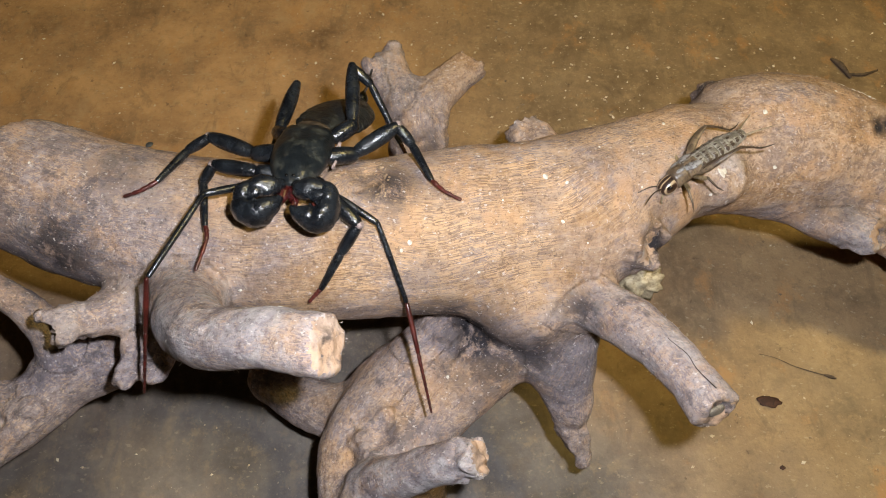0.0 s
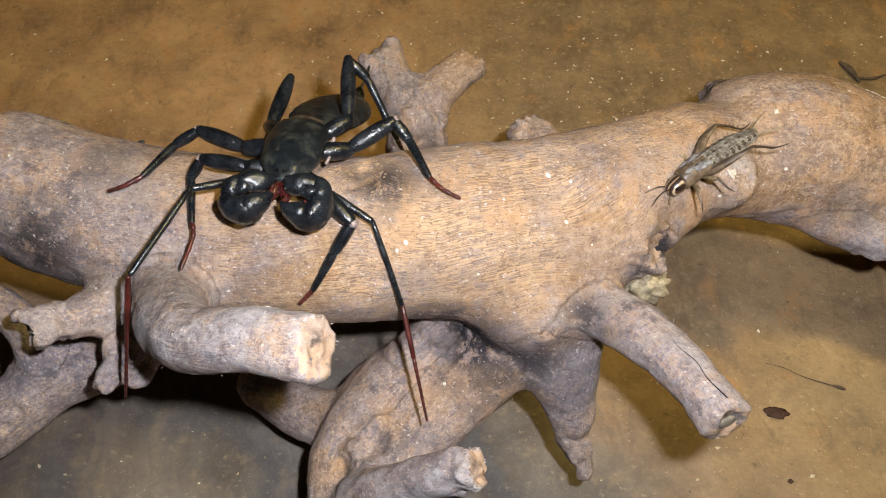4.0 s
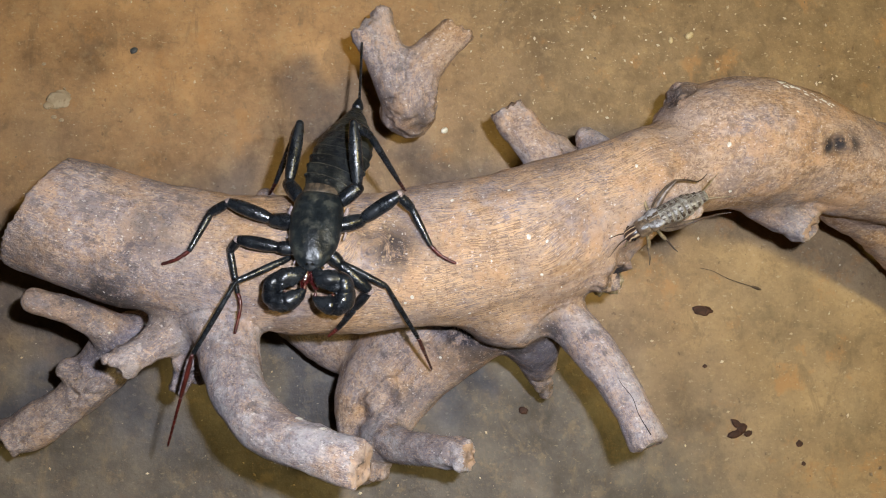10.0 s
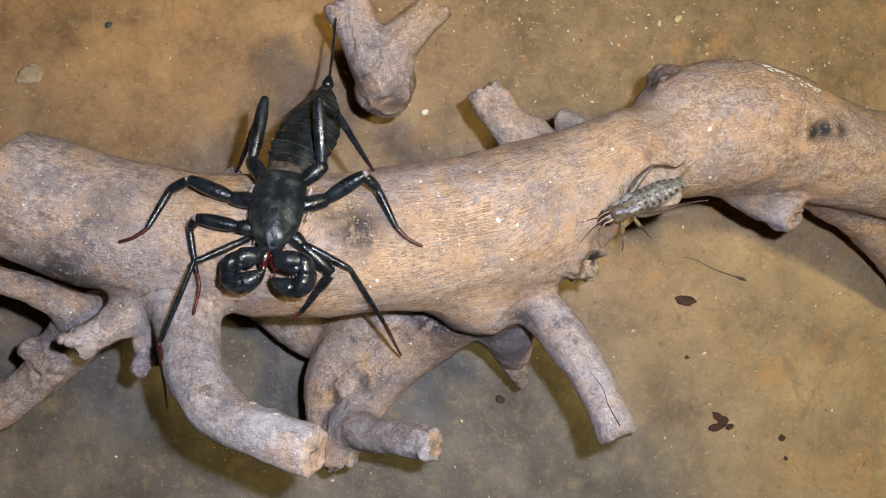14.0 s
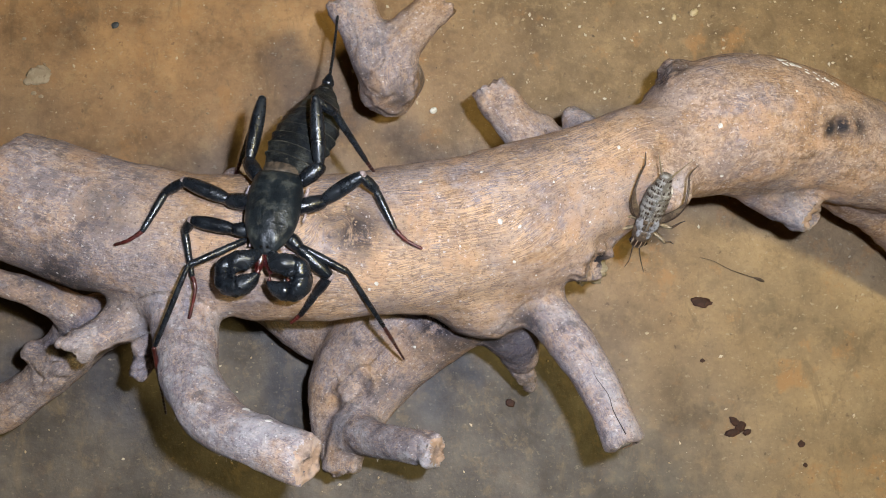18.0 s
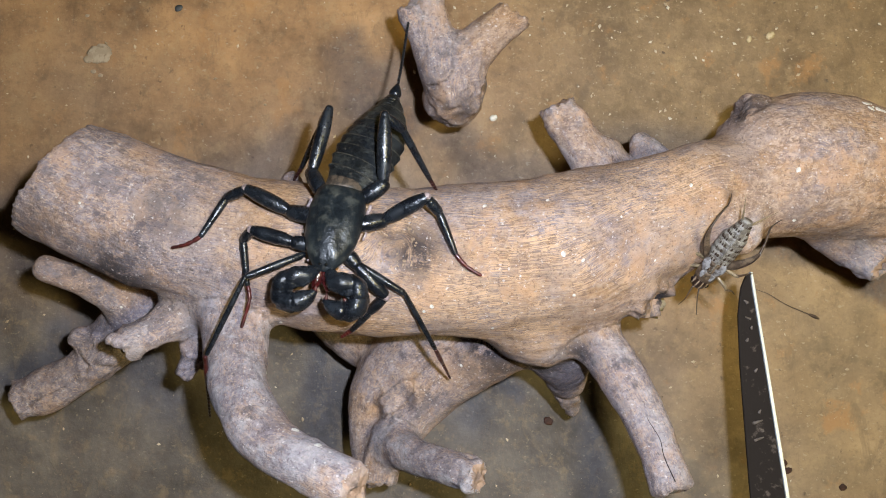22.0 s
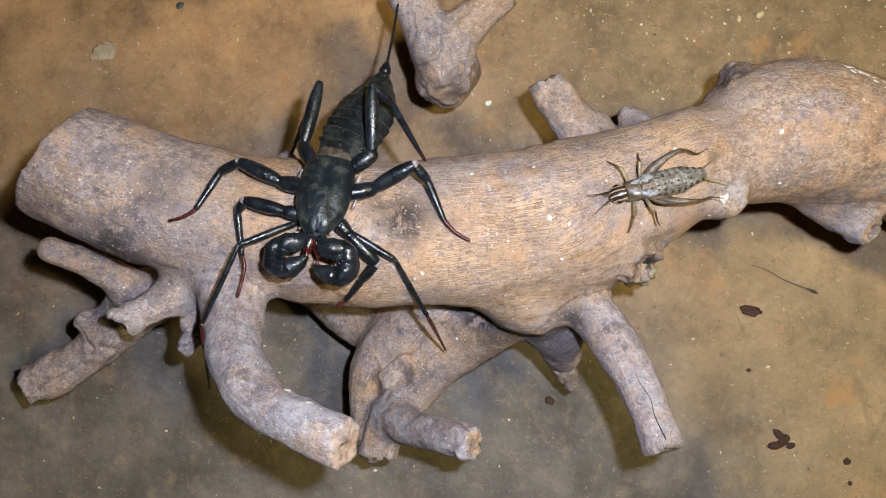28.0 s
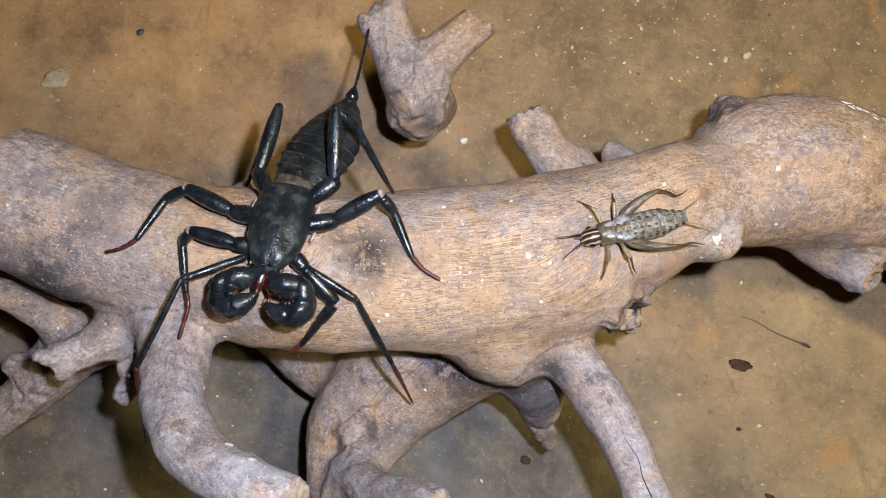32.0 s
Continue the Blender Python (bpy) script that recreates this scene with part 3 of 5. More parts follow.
def driftwood():
    limbs = [
        Limb("trunk", [(-87.5, 97.6, 66, 13.2), (-80, 95.0, 65.6, 13.9), (-65, 90.0, 63.2, 14.8), (-45, 86.2, 62.4, 15.2), (-28, 84.7, 62.0, 15.8), (-10, 85.7, 61.7, 16.0), (8, 87.5, 61.5, 16.6),
                       (24, 90.5, 60, 17.2), (36, 96.2, 61, 14.4), (48, 102.6, 61.5, 12.2), (60, 107.5, 58.0, 12.2), (68, 112.0, 56, 14.8), (76, 114.0, 54, 16.0), (90, 113, 51, 14.5), (112, 108, 45, 13), (150, 104, 38, 14)],
             0.22, cut0=(-0.85, 0.52, 0.1), label="thick barkless trunk with fine golden grain"),
        Limb("forked_branch", [(-49, 76, 62, 9.0), (-44.3, 65.8, 71.5, 6.5), (-39.8, 57.4, 81.5, 5.5), (-32.4, 51.6, 90, 5.1), (-23.2, 48.6, 96.5, 4.7), (-14.8, 46.0, 99.5, 4.3)], 0.75, cut1=(0.85, -0.25, 0.45), label="curved grey side branch with a sawn end"),
        Limb("side_branch", [(24, 80, 56, 8.5), (30.5, 71.5, 60, 5.7), (36.0, 63.8, 66, 5.1), (40.6, 55.1, 71, 4.7), (44.4, 44.8, 75.5, 4.0)], 0.7, cut1=(0.35, -0.8, 0.35), label="side branch with a broken hollow end"),
        Limb("burl", [(12, 80, 58, 11), (17, 75, 57, 10.5), (21, 77, 57, 9.5)], 0.05, label="rounded golden burl"),
        Limb("lower_limb", [(20, 77, 47, 10), (9, 67, 41, 8.0), (-1, 58.5, 36, 7.2), (-8, 50, 34, 6.4), (-13, 42, 35, 5.6), (-15.5, 35.5, 38, 4.9), (-16, 32.5, 39, 4.2)], 0.6, cut1=(0, -0.9, 0.3), label="gnarled limb below the trunk"),
        Limb("lower_web", [(0, 70, 36, 8), (-10, 63, 32, 8.6), (-17, 54, 29, 8.4), (-19.5, 46, 29, 6.5), (-18.5, 38, 33, 5)], 0.7, label="broad grey-brown web of wood"),
        Limb("web_flange", [(-8, 69, 30, 7.5), (-19, 63.5, 24, 6.5), (-29, 66, 19, 6), (-40, 74, 15, 6)], 0.6, label="thin flange of the web reaching back under the trunk"),
        Limb("web_root", [(14, 84, 50, 9), (5, 77, 44, 6.5), (-4, 70, 38, 6)], 0.9, label="dark bark-covered joint under the trunk"),
        Limb("lower_knot", [(-14, 51, 35.5, 3.6), (-10, 55.5, 37, 3.2)], 0.4, label="oval knot scar"),
        Limb("stub", [(-13, 42, 39, 5.5), (-7, 41.5, 49, 4.0), (0, 41.5, 57, 3.8), (7, 41.2, 63, 3.6)], 0.9, cut1=(0.85, 0, 0.5), label="short pale broken stub"),
        Limb("peg", [(23, 77, 50, 11), (24.5, 69, 45, 8.5), (27, 61.5, 37, 5.2), (29, 56.5, 31, 3.2), (31, 51.5, 24.5, 1.7)], 1.0, label="broad grey web tapering to a split peg"),
        Limb("peg_spur", [(28.5, 61, 37, 3), (26.5, 56, 28, 1.4)], 0.85, label="thin broken spur"),
        Limb("root", [(-56, 77, 45, 7), (-67, 71, 39, 6.8), (-78.5, 66.5, 38, 7.4), (-84.5, 60, 36.5, 6.4), (-91.5, 54, 34.5, 5.2), (-101, 48.5, 32.5, 4.8), (-109.5, 44, 31.5, 4.6)], 0.85, cut1=(-0.8, -0.5, 0), label="thick twisted grey root"),
        Limb("root_ridge", [(-83, 58, 41, 2.6), (-92, 50.5, 36, 2.6), (-101, 44.5, 33.5, 2.8), (-107, 41.5, 32, 2.4)], 0.75, cut1=(-0.8, -0.5, 0), label="narrow ridge along the root"),
        Limb("root_knob", [(-77.5, 69, 42.5, 5.4), (-82, 74, 51, 3.7), (-90.8, 78.0, 59, 3.3)], 0.95, label="rounded grey root knob"),
        Limb("root_nub", [(-85, 61, 39, 4), (-92, 61.3, 40, 2.2)], 1.0, label="small grey nub"),
        Limb("lobe", [(-52, 78, 60, 8), (-61.5, 69, 63.5, 4.6), (-70, 62.8, 68, 3.4)], 0.7, cut1=(-0.75, -0.5, 0.3), label="short ragged grey lobe"),
        Limb("spur", [(-52, 75, 58, 7.0), (-56, 65, 58, 3.8), (-58.8, 58.8, 58, 2.4)], 0.8, label="ragged grey spur"),
        Limb("spur_flake", [(-52, 66, 56, 3.5), (-54.5, 60.5, 55, 2.0)], 0.8, label="thin torn flake of wood"),
        Limb("rear_stalk", [(-4.5, 136, 12, 7.0), (-4.8, 131.5, 26, 7.4), (-5.2, 127.5, 36, 7.6), (-5.0, 129.5, 42, 7.0), (-2.0, 135.5, 44.6, 5.5), (4.0, 142, 45.2, 4.7), (8.3, 146.2, 45.5, 4.4)], 0.35, cut1=(0.5, 0.85, 0.2), label="forked stalk with a blunt broken end"),
        Limb("rear_prong", [(-6.5, 132, 44, 6.0), (-10, 141, 46, 3.8), (-11.6, 151, 46.5, 2.9)], 0.5, cut1=(-0.2, 0.95, 0.2), label="blunt prong"),
        Limb("rear_tine", [(-8.5, 134, 44, 5.0), (-14, 140.5, 46, 3.0), (-17, 145.5, 48.5, 2.6)], 0.9, cut1=(-0.5, 0.8, 0.2), label="short grey tine"),
        Limb("rear_nub", [(-6, 135, 45, 4.0), (-7.5, 138, 47, 2.4)], 1.0, label="blue-grey nub"),
        Limb("hind_nub", [(-38, 95, 56, 5), (-39.5, 100.5, 54.5, 2.8), (-40, 102.4, 53, 1.8)], 0.9, label="small grey nub behind the trunk"),
        Limb("back_twig", [(33, 104, 50, 6), (29, 111, 47.5, 5.2), (24, 118.5, 47.5, 4.8), (19.6, 125, 47.5, 4.6)], 0.35, cut1=(-0.5, 0.85, 0.1), label="short flat twig stump"),
        Limb("twig_bump", [(35, 106, 50, 5), (32.5, 114, 46.5, 3.6)], 0.3, label="small bump beside the twig stump"),
        Limb("back_nub", [(44, 106, 52, 7), (41.6, 114.5, 47, 3.8), (39.5, 117.6, 46, 2.2)], 0.9, label="small grey nub"),
        Limb("shoulder", [(67, 114, 57, 11), (62, 120, 58, 6.5), (58.5, 123.5, 57, 4.2)], 0.9, cut1=(-0.9, 0.4, 0.1), label="split dark shoulder"),
        Limb("knot", [(55, 100.5, 61, 6.5), (56.8, 97.3, 65, 5.4)], 0.55, label="round knot"),
        Limb("low_branch", [(76, 108, 50, 8), (85.0, 100.0, 47.5, 5.6), (90.5, 95.6, 48, 4.8), (95.2, 92.6, 49.5, 4.2)], 1.0, cut1=(0.70, -0.45, 0.5), label="short purple-grey branch with a hollow end"),
        Limb("far_branch", [(92, 112, 45, 9), (107, 103, 36, 6.5), (123, 95, 29, 6), (140, 84, 18, 6), (152, 74, 5, 6)], 0.2, label="orange branch running down to the board"),
        Limb("bark_knob", [(33, 86, 61, 6), (38.5, 82.8, 63.5, 4.4), (41.6, 81.8, 64, 3.5)], 1.0, cut1=(0.8, -0.4, 0.3), label="dark ragged knob"),
        Limb("prop", [(-10, 60, 32, 7), (-6, 54, 12, 6), (-4, 52, -1, 6)], 0.7, label="prop resting on the board"),
        Limb("rear_prop", [(-4.5, 136.5, 14, 7), (-4, 138, 6, 7), (-4, 139, -1, 7.5)], 0.7, label="prop resting on the board"),
    ]
    V, Q = blend_limbs(limbs, (-118, 24, -2), (152, 156, 108), 0.75, 3.0)
    N = vertex_normals(V, Q)
    # knots, dents and shallow ripples
    T = V @ np.array([[0.66, -0.48, 0.58], [0.75, 0.42, -0.51], [0.0, 0.77, 0.64]])
    dent = 0.55 * lattice(T, 11, 1) + 0.30 * lattice(T + 40, 4.5, 2) + 0.20 * lattice(T + 80, 1.9, 3)
    # rough knot scars: a raised rim round a broken hollow
    for c, r, deep in (((-13.5, 88.5, 77.0), 4.2, 1.3), ((94.0, 110.8, 64.0), 3.2, 0.8), ((86.0, 107.6, 63.5), 2.2, 1.4), ((-1.5, 119.5, 44), 4.5, 1.2), ((40.5, 81.5, 66.5), 3.2, 1.4), ((57.2, 96.3, 69.5), 3.8, 0.6), ((-12.0, 52.5, 41.0), 3.6, 1.6), ((95.7, 92.2, 49.8), 2.0, 1.8), ((44.8, 44.0, 77.0), 2.2, 1.4), ((-14.3, 45.2, 101.0), 1.6, 1.0)):
        d = np.linalg.norm(V - np.array(c), axis=1) / r
        dent += deep * (0.55 * np.exp(-((d - 1.25) / 0.4) ** 2) - np.exp(-(d / 0.8) ** 2)) + 0.7 * np.exp(-(d / 1.3) ** 4) * lattice(V, 1.5, 8)
    # torn ends of the root cluster and of the broken stubs
    for c, r, k in (((-69, 63, 67), 7, 1.6), ((-4, 121, 42), 10, 0.8), ((9, 147, 46), 5, 1.3), ((-12, 149, 47), 5, 1.2), ((-17, 145, 49), 4, 1.2), ((20, 124, 49), 6, 1.2), ((-2, 131, 49), 8, 0.7), ((-58, 60, 57), 7, 1.7), ((-88, 58, 42), 8, 0.8), ((40, 82, 65), 6, 1.9), ((30, 54, 28), 9, 0.9), ((58, 123, 57), 6, 1.3), ((6, 41, 62), 5, 1.3), ((-16, 33, 38), 6, 1.3), ((-108, 44, 32), 6, 1.4), ((-14, 50, 36), 8, 1.0), ((4, 74, 44), 9, 1.4), ((91, 93, 49), 5, 1.0)):
        d = np.linalg.norm(V - np.array(c), axis=1) / r
        dent += k * np.exp(-d ** 4) * (lattice(V, 2.6, 14) + 0.6 * lattice(V, 1.2, 15))
    V = V + N * dent[:, None]
    N = vertex_normals(V, Q)
    P32 = V.astype(np.float32)
    D, A, G = zip(*(L.field(P32) for L in limbs))
    D = np.stack(D)
    # the swellings of the trunk carry on its grain and belong to it
    for j, L in enumerate(limbs):
        if L.name in ("burl", "knot"):
            D[j] += 1000
    owner = D.argmin(0)
    W = np.exp(-np.clip(D, 0, 60) / 2.0)
    W /= W.sum(0)
    grey = sum(w * L.grey for w, L in zip(W, limbs))
    # greyer towards the left end and on faces turned down, less at the right
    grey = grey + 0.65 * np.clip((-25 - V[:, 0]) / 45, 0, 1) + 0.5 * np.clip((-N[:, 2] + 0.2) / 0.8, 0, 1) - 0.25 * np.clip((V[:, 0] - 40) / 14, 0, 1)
    # bare lengths without clear grain, and the bleached limbs
    plain = np.clip(np.maximum((-38 - V[:, 0]) / 22, (V[:, 0] - 44) / 14), 0, 1)
    bleach = {"forked_branch": 0.75, "stub": 1.0, "side_branch": 0.5, "lobe": 0.3, "spur": 0.3, "rear_tine": 0.7, "rear_nub": 0.8, "back_twig": 0.5, "back_nub": 0.6, "peg": 0.25, "low_branch": 0.5}
    bare = {"trunk": 0.0, "burl": 0.0, "knot": 0.5, "shoulder": 0.5}
    pale = sum(w * bleach.get(L.name, 0.0) for w, L in zip(W, limbs))
    pale = np.maximum(pale, 0.8 * np.clip(1.6 - np.linalg.norm(V - np.array((57.5, 95.5, 68.5)), axis=1) / 4.5, 0, 1))
    plain = np.maximum(plain, sum(w * bare.get(L.name, 0.8) for w, L in zip(W, limbs)))
    grain = np.zeros((len(V), 3))
    for j, L in enumerate(limbs):
        sel = owner == j
        if not sel.any():
            continue
        seg = G[j][sel]
        a, b = L.p[seg, :3], L.p[np.minimum(seg + 1, len(L.p) - 1), :3]
        d = b - a
        d /= np.linalg.norm(d, axis=1)[:, None] + 1e-9
        up = np.tile([0.0, 0.0, 1.0], (len(d), 1))
        s = np.cross(d, up)
        s /= np.linalg.norm(s, axis=1)[:, None] + 1e-9
        u = np.cross(s, d)
        r = V[sel] - a
        ang = np.arctan2((r * s).sum(1), (r * u).sum(1))
        grain[sel, 0] = A[j][sel]
        grain[sel, 1] = ang * np.mean(L.p[:, 3])
        r = r - d * (r * d).sum(1)[:, None]
        grain[sel, 2] = np.sqrt((r * r).sum(1)) * 0.3 + 37.0 * j
    # the grain swirls round the burl
    for c, rad, k in ((np.array([20.0, 64.0, 60.0]), 24.0, 0.55), (np.array([57.0, 97.0, 69.0]), 8.0, 0.6), (np.array([-13.5, 88.5, 77.0]), 8.0, 0.8), (np.array([66.0, 116.0, 68.0]), 9.0, 0.5)):
        dist = np.linalg.norm(V - c, axis=1)
        w = np.clip(1.3 - dist / rad, 0, 1)
        grain[:, 1] += k * w * w * (rad - dist)
    grain[:, 0] += 2.0 * lattice(V, 9, 5)
    grain[:, 1] += 2.6 * lattice(V, 18, 6) + 0.8 * lattice(V, 6, 7)
    grain *= MM
    # stains on the wood, darker patches under trunk and burl, shade painted into hollow ends
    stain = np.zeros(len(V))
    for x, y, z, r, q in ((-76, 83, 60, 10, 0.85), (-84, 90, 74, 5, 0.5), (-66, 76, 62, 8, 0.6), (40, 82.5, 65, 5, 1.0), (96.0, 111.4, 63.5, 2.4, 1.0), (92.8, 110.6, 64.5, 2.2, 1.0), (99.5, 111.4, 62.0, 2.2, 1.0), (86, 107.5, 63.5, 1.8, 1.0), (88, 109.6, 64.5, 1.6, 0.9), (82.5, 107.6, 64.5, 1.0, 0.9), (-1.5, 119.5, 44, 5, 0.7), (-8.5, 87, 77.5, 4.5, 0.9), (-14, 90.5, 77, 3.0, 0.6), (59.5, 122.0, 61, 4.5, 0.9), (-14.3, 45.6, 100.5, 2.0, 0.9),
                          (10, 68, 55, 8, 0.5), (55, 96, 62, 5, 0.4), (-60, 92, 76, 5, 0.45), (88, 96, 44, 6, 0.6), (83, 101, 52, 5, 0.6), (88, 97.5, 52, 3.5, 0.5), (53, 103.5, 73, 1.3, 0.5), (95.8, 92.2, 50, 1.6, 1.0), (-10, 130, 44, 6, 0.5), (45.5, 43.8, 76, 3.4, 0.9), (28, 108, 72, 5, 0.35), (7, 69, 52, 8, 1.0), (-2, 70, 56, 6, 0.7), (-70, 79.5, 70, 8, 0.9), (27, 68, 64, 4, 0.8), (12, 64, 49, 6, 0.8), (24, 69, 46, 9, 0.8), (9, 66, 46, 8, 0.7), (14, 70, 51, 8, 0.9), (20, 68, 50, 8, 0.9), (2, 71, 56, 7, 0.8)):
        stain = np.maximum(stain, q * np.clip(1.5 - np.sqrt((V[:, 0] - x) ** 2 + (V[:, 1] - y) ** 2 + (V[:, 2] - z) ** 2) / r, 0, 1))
    # sawn and broken ends take the cut wood
    cut = np.zeros(len(V), bool)
    for j, L in enumerate(limbs):
        for q, c in L.cuts:
            cut |= (owner == j) & (np.abs((V - q) @ c) < 1.1) & ((N @ c) > 0.6) & (np.linalg.norm(V - q, axis=1) < L.p[:, 3].max() + 3)
    wood = empty("driftwood", (0, 0, 0), "barkless golden-grey driftwood branch propped on the brown board", "driftwood")
    fo = np.array([np.bincount(o).argmax() for o in owner[Q]])
    for j, L in enumerate(limbs):
        q = Q[fo == j]
        if not len(q):
            continue
        ids, inv = np.unique(q, return_inverse=True)
        me = bpy.data.meshes.new(L.name)
        me.from_pydata((V[ids] * MM).tolist(), [], inv.reshape(-1, 4).tolist())
        me.materials.append(WOOD)
        me.materials.append(CUT)
        me.polygons.foreach_set("use_smooth", [True] * len(me.polygons))
        me.polygons.foreach_set("material_index", cut[q].all(1).astype(np.int32))
        at = me.attributes.new("grain", "FLOAT_VECTOR", "POINT")
        at.data.foreach_set("vector", grain[ids].astype(np.float32).ravel())
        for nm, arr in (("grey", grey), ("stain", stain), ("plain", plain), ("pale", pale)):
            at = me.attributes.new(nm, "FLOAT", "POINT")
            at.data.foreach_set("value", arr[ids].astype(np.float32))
        me.normals_split_custom_set_from_vertices(N[ids].tolist())
        ob = new(L.name, me)
        ob.parent = wood
        tagged(ob, L.label)
    return wood


DRIFTWOOD = driftwood()


def splinters(wood):
    """Fine torn fibres standing off the grey limbs, as one part."""
    rng = random.Random(11)
    bm = bmesh.new()
    pale = Mat("torn_fibre", rough=0.8).colour((0.44, 0.38, 0.345)).m
    for name, count in (("forked_branch", 90), ("side_branch", 30), ("trunk", 30), ("stub", 25), ("lower_limb", 15), ("lower_web", 10), ("spur", 25), ("lobe", 20), ("root", 12), ("bark_knob", 25), ("low_branch", 12)):
        ob = next(o for o in wood.children if o.name.split(".")[0] == name)
        vs = ob.data.vertices
        for _ in range(count):
            v = vs[rng.randrange(len(vs))]
            n = v.normal
            d = (n * rng.uniform(0.2, 0.9) + Vector((rng.uniform(-1, 1), rng.uniform(-1, 1), rng.uniform(-1, 1))) * 0.9).normalized()
            ln, r = rng.uniform(0.2, 0.8), rng.uniform(0.02, 0.04)
            p = v.co * 1000
            q = p + d * ln * 0.5
            e = p + d * ln + Vector((rng.uniform(-1, 1), rng.uniform(-1, 1), rng.uniform(-1, 1))) * 0.35
            tube([(*p, r), (*q, r), (*e, r * 0.4)], 1, 3, bm=bm, rounded=False)
    # frayed rims of the sawn and broken ends
    for c, nrm, rad, count in (((-14.8, 45.8, 99.5), (0.85, -0.25, 0.45), 4.1, 90), ((7, 41.2, 63), (0.85, 0, 0.5), 3.2, 50), ((44.4, 44.8, 75.5), (0.35, -0.8, 0.35), 3.5, 45)):
        nv = Vector(nrm).normalized()
        u = nv.orthogonal().normalized()
        w2 = nv.cross(u)
        for _ in range(count):
            a, k = rng.uniform(0, 6.283), rad * rng.uniform(0.86, 1.08)
            p = Vector(c) + (u * math.cos(a) + w2 * math.sin(a)) * k - nv * rng.uniform(0.0, 1.2)
            out = (nv * rng.uniform(0.2, 0.8) + (u * math.cos(a) + w2 * math.sin(a)) * rng.uniform(-0.2, 0.35)).normalized()
            e = p + out * rng.uniform(0.15, 0.55)
            r = rng.uniform(0.05, 0.13)
            tube([(*p, r), (*((p + e) / 2), r), (*e, r * 0.4)], 1, 3, bm=bm, rounded=False)
    return tagged(part("splinter_fuzz", bm, pale, wood, "fine pale torn fibres"), kind="stuff")


splinters(DRIFTWOOD)


def nearest(wood, p):
    """The place on the driftwood's skin nearest to p (millimetres), and its normal."""
    best = None
    for o in wood.children:
        hit, q, n, _ = o.closest_point_on_mesh(Vector(p) * MM)
        if hit and (best is None or (q - Vector(p) * MM).length < best[0]):
            best = ((q - Vector(p) * MM).length, q, n)
    return best[1], best[2]


def wood_marks(wood):
    """Chalky spots, the pale crust by the ragged knob and a dark plug for the shaded hollow of the broken end."""
    chalk = speckled("chalk_spot", (0.66, 0.63, 0.57), (0.55, 0.51, 0.45), (0.4, 0.35, 0.3), 900, 0.8)
    spots = ((45, 105, 74, 0.55), (67, 110, 70, 0.8), (69, 100, 65, 0.6), (4, 97.6, 75, 0.6), (16.5, 100, 74, 0.6), (20, 89, 78, 0.75), (24, 88, 77.5, 0.5), (23, 81, 75, 0.5), (-5, 76.7, 75, 0.65), (-6.5, 75.7, 74, 0.5),
             (7.5, 73.5, 70, 0.4), (-75.6, 92, 78, 0.4), (-38.6, 61, 79, 0.5), (-26.6, 54, 94, 1.0), (-21.7, 52.5, 98, 1.0), (1, 62, 47, 0.5), (56.9, 95.6, 70.5, 2.0), (54, 91, 67, 0.5), (-36.4, 70.7, 68, 0.45), (-73.6, 68, 55, 0.45),
             (-68, 74, 60, 0.4), (84, 117, 64, 0.45), (31, 97, 75, 0.35), (12, 84, 78, 0.3), (28, 78, 72, 0.3), (38, 90, 72, 0.35))
    rng = random.Random(3)
    for i, (x, y, z, r) in enumerate(spots):
        q, n = nearest(wood, (x, y, z))
        ob = part("chalk_spot", blob(r * 0.78 * MM, 0.10 * MM, i + 20, 0.85), chalk, wood, "round chalky white spot")
        ob.matrix_basis = Matrix.Translation(q) @ n.to_track_quat("Z", "Y").to_matrix().to_4x4() @ pose(0, 0, 0, 0, 0, rng.uniform(0, 360))
    # chalky rim on the far shoulder
    for k in range(30):
        t = k / 29
        q, n = nearest(wood, (82 + 14 * t + rng.uniform(-1.2, 1.2), 125 - 3.5 * t + rng.uniform(-2.2, 1.6), 62))
        ob = part("chalk_crumb", blob((0.2 + 0.8 * rng.random() ** 2) * MM, 0.15 * MM, k + 60, 0.6), chalk, wood)
        ob.matrix_basis = Matrix.Translation(q) @ n.to_track_quat("Z", "Y").to_matrix().to_4x4()
    crust = speckled("pale_crust", (0.27, 0.215, 0.135), (0.40, 0.335, 0.225), (0.13, 0.095, 0.06), 700, 0.85)
    bm = bmesh.new()
    bmesh.ops.create_icosphere(bm, subdivisions=4, radius=1)
    for v in bm.verts:
        k = 1 + 0.45 * noise.noise(v.co * 2.3) + 0.28 * noise.noise(v.co * 6.0)
        v.co = Vector((41.2, 80.5, 52.5)) * MM + Vector((v.co.x * 4.2, v.co.y * 3.2, v.co.z * 6.0)) * k * MM
    part("pale_crust", bm, crust, wood, "crumbly pale yellow crust")
    # loose flakes on the old knot beside the animal
    flaky = speckled("knot_flake", (0.37, 0.26, 0.165), (0.23, 0.155, 0.105), (0.09, 0.06, 0.045), 700, 0.85)
    for k in range(34):
        a, d = rng.uniform(0, 6.28), 5.5 * math.sqrt(rng.random())
        q, n = nearest(wood, (-13.5 + d * math.cos(a), 88.0 + 0.9 * d * math.sin(a), 78))
        ob = part("knot_flake", blob((0.15 + 0.5 * rng.random() ** 2) * MM, 0.09 * MM, k + 130, rng.uniform(0.5, 1.0)), flaky, wood)
        ob.matrix_basis = Matrix.Translation(q) @ n.to_track_quat("Z", "Y").to_matrix().to_4x4() @ pose(0, 0, 0, rng.uniform(-14, 14), rng.uniform(-14, 14), rng.uniform(0, 360))
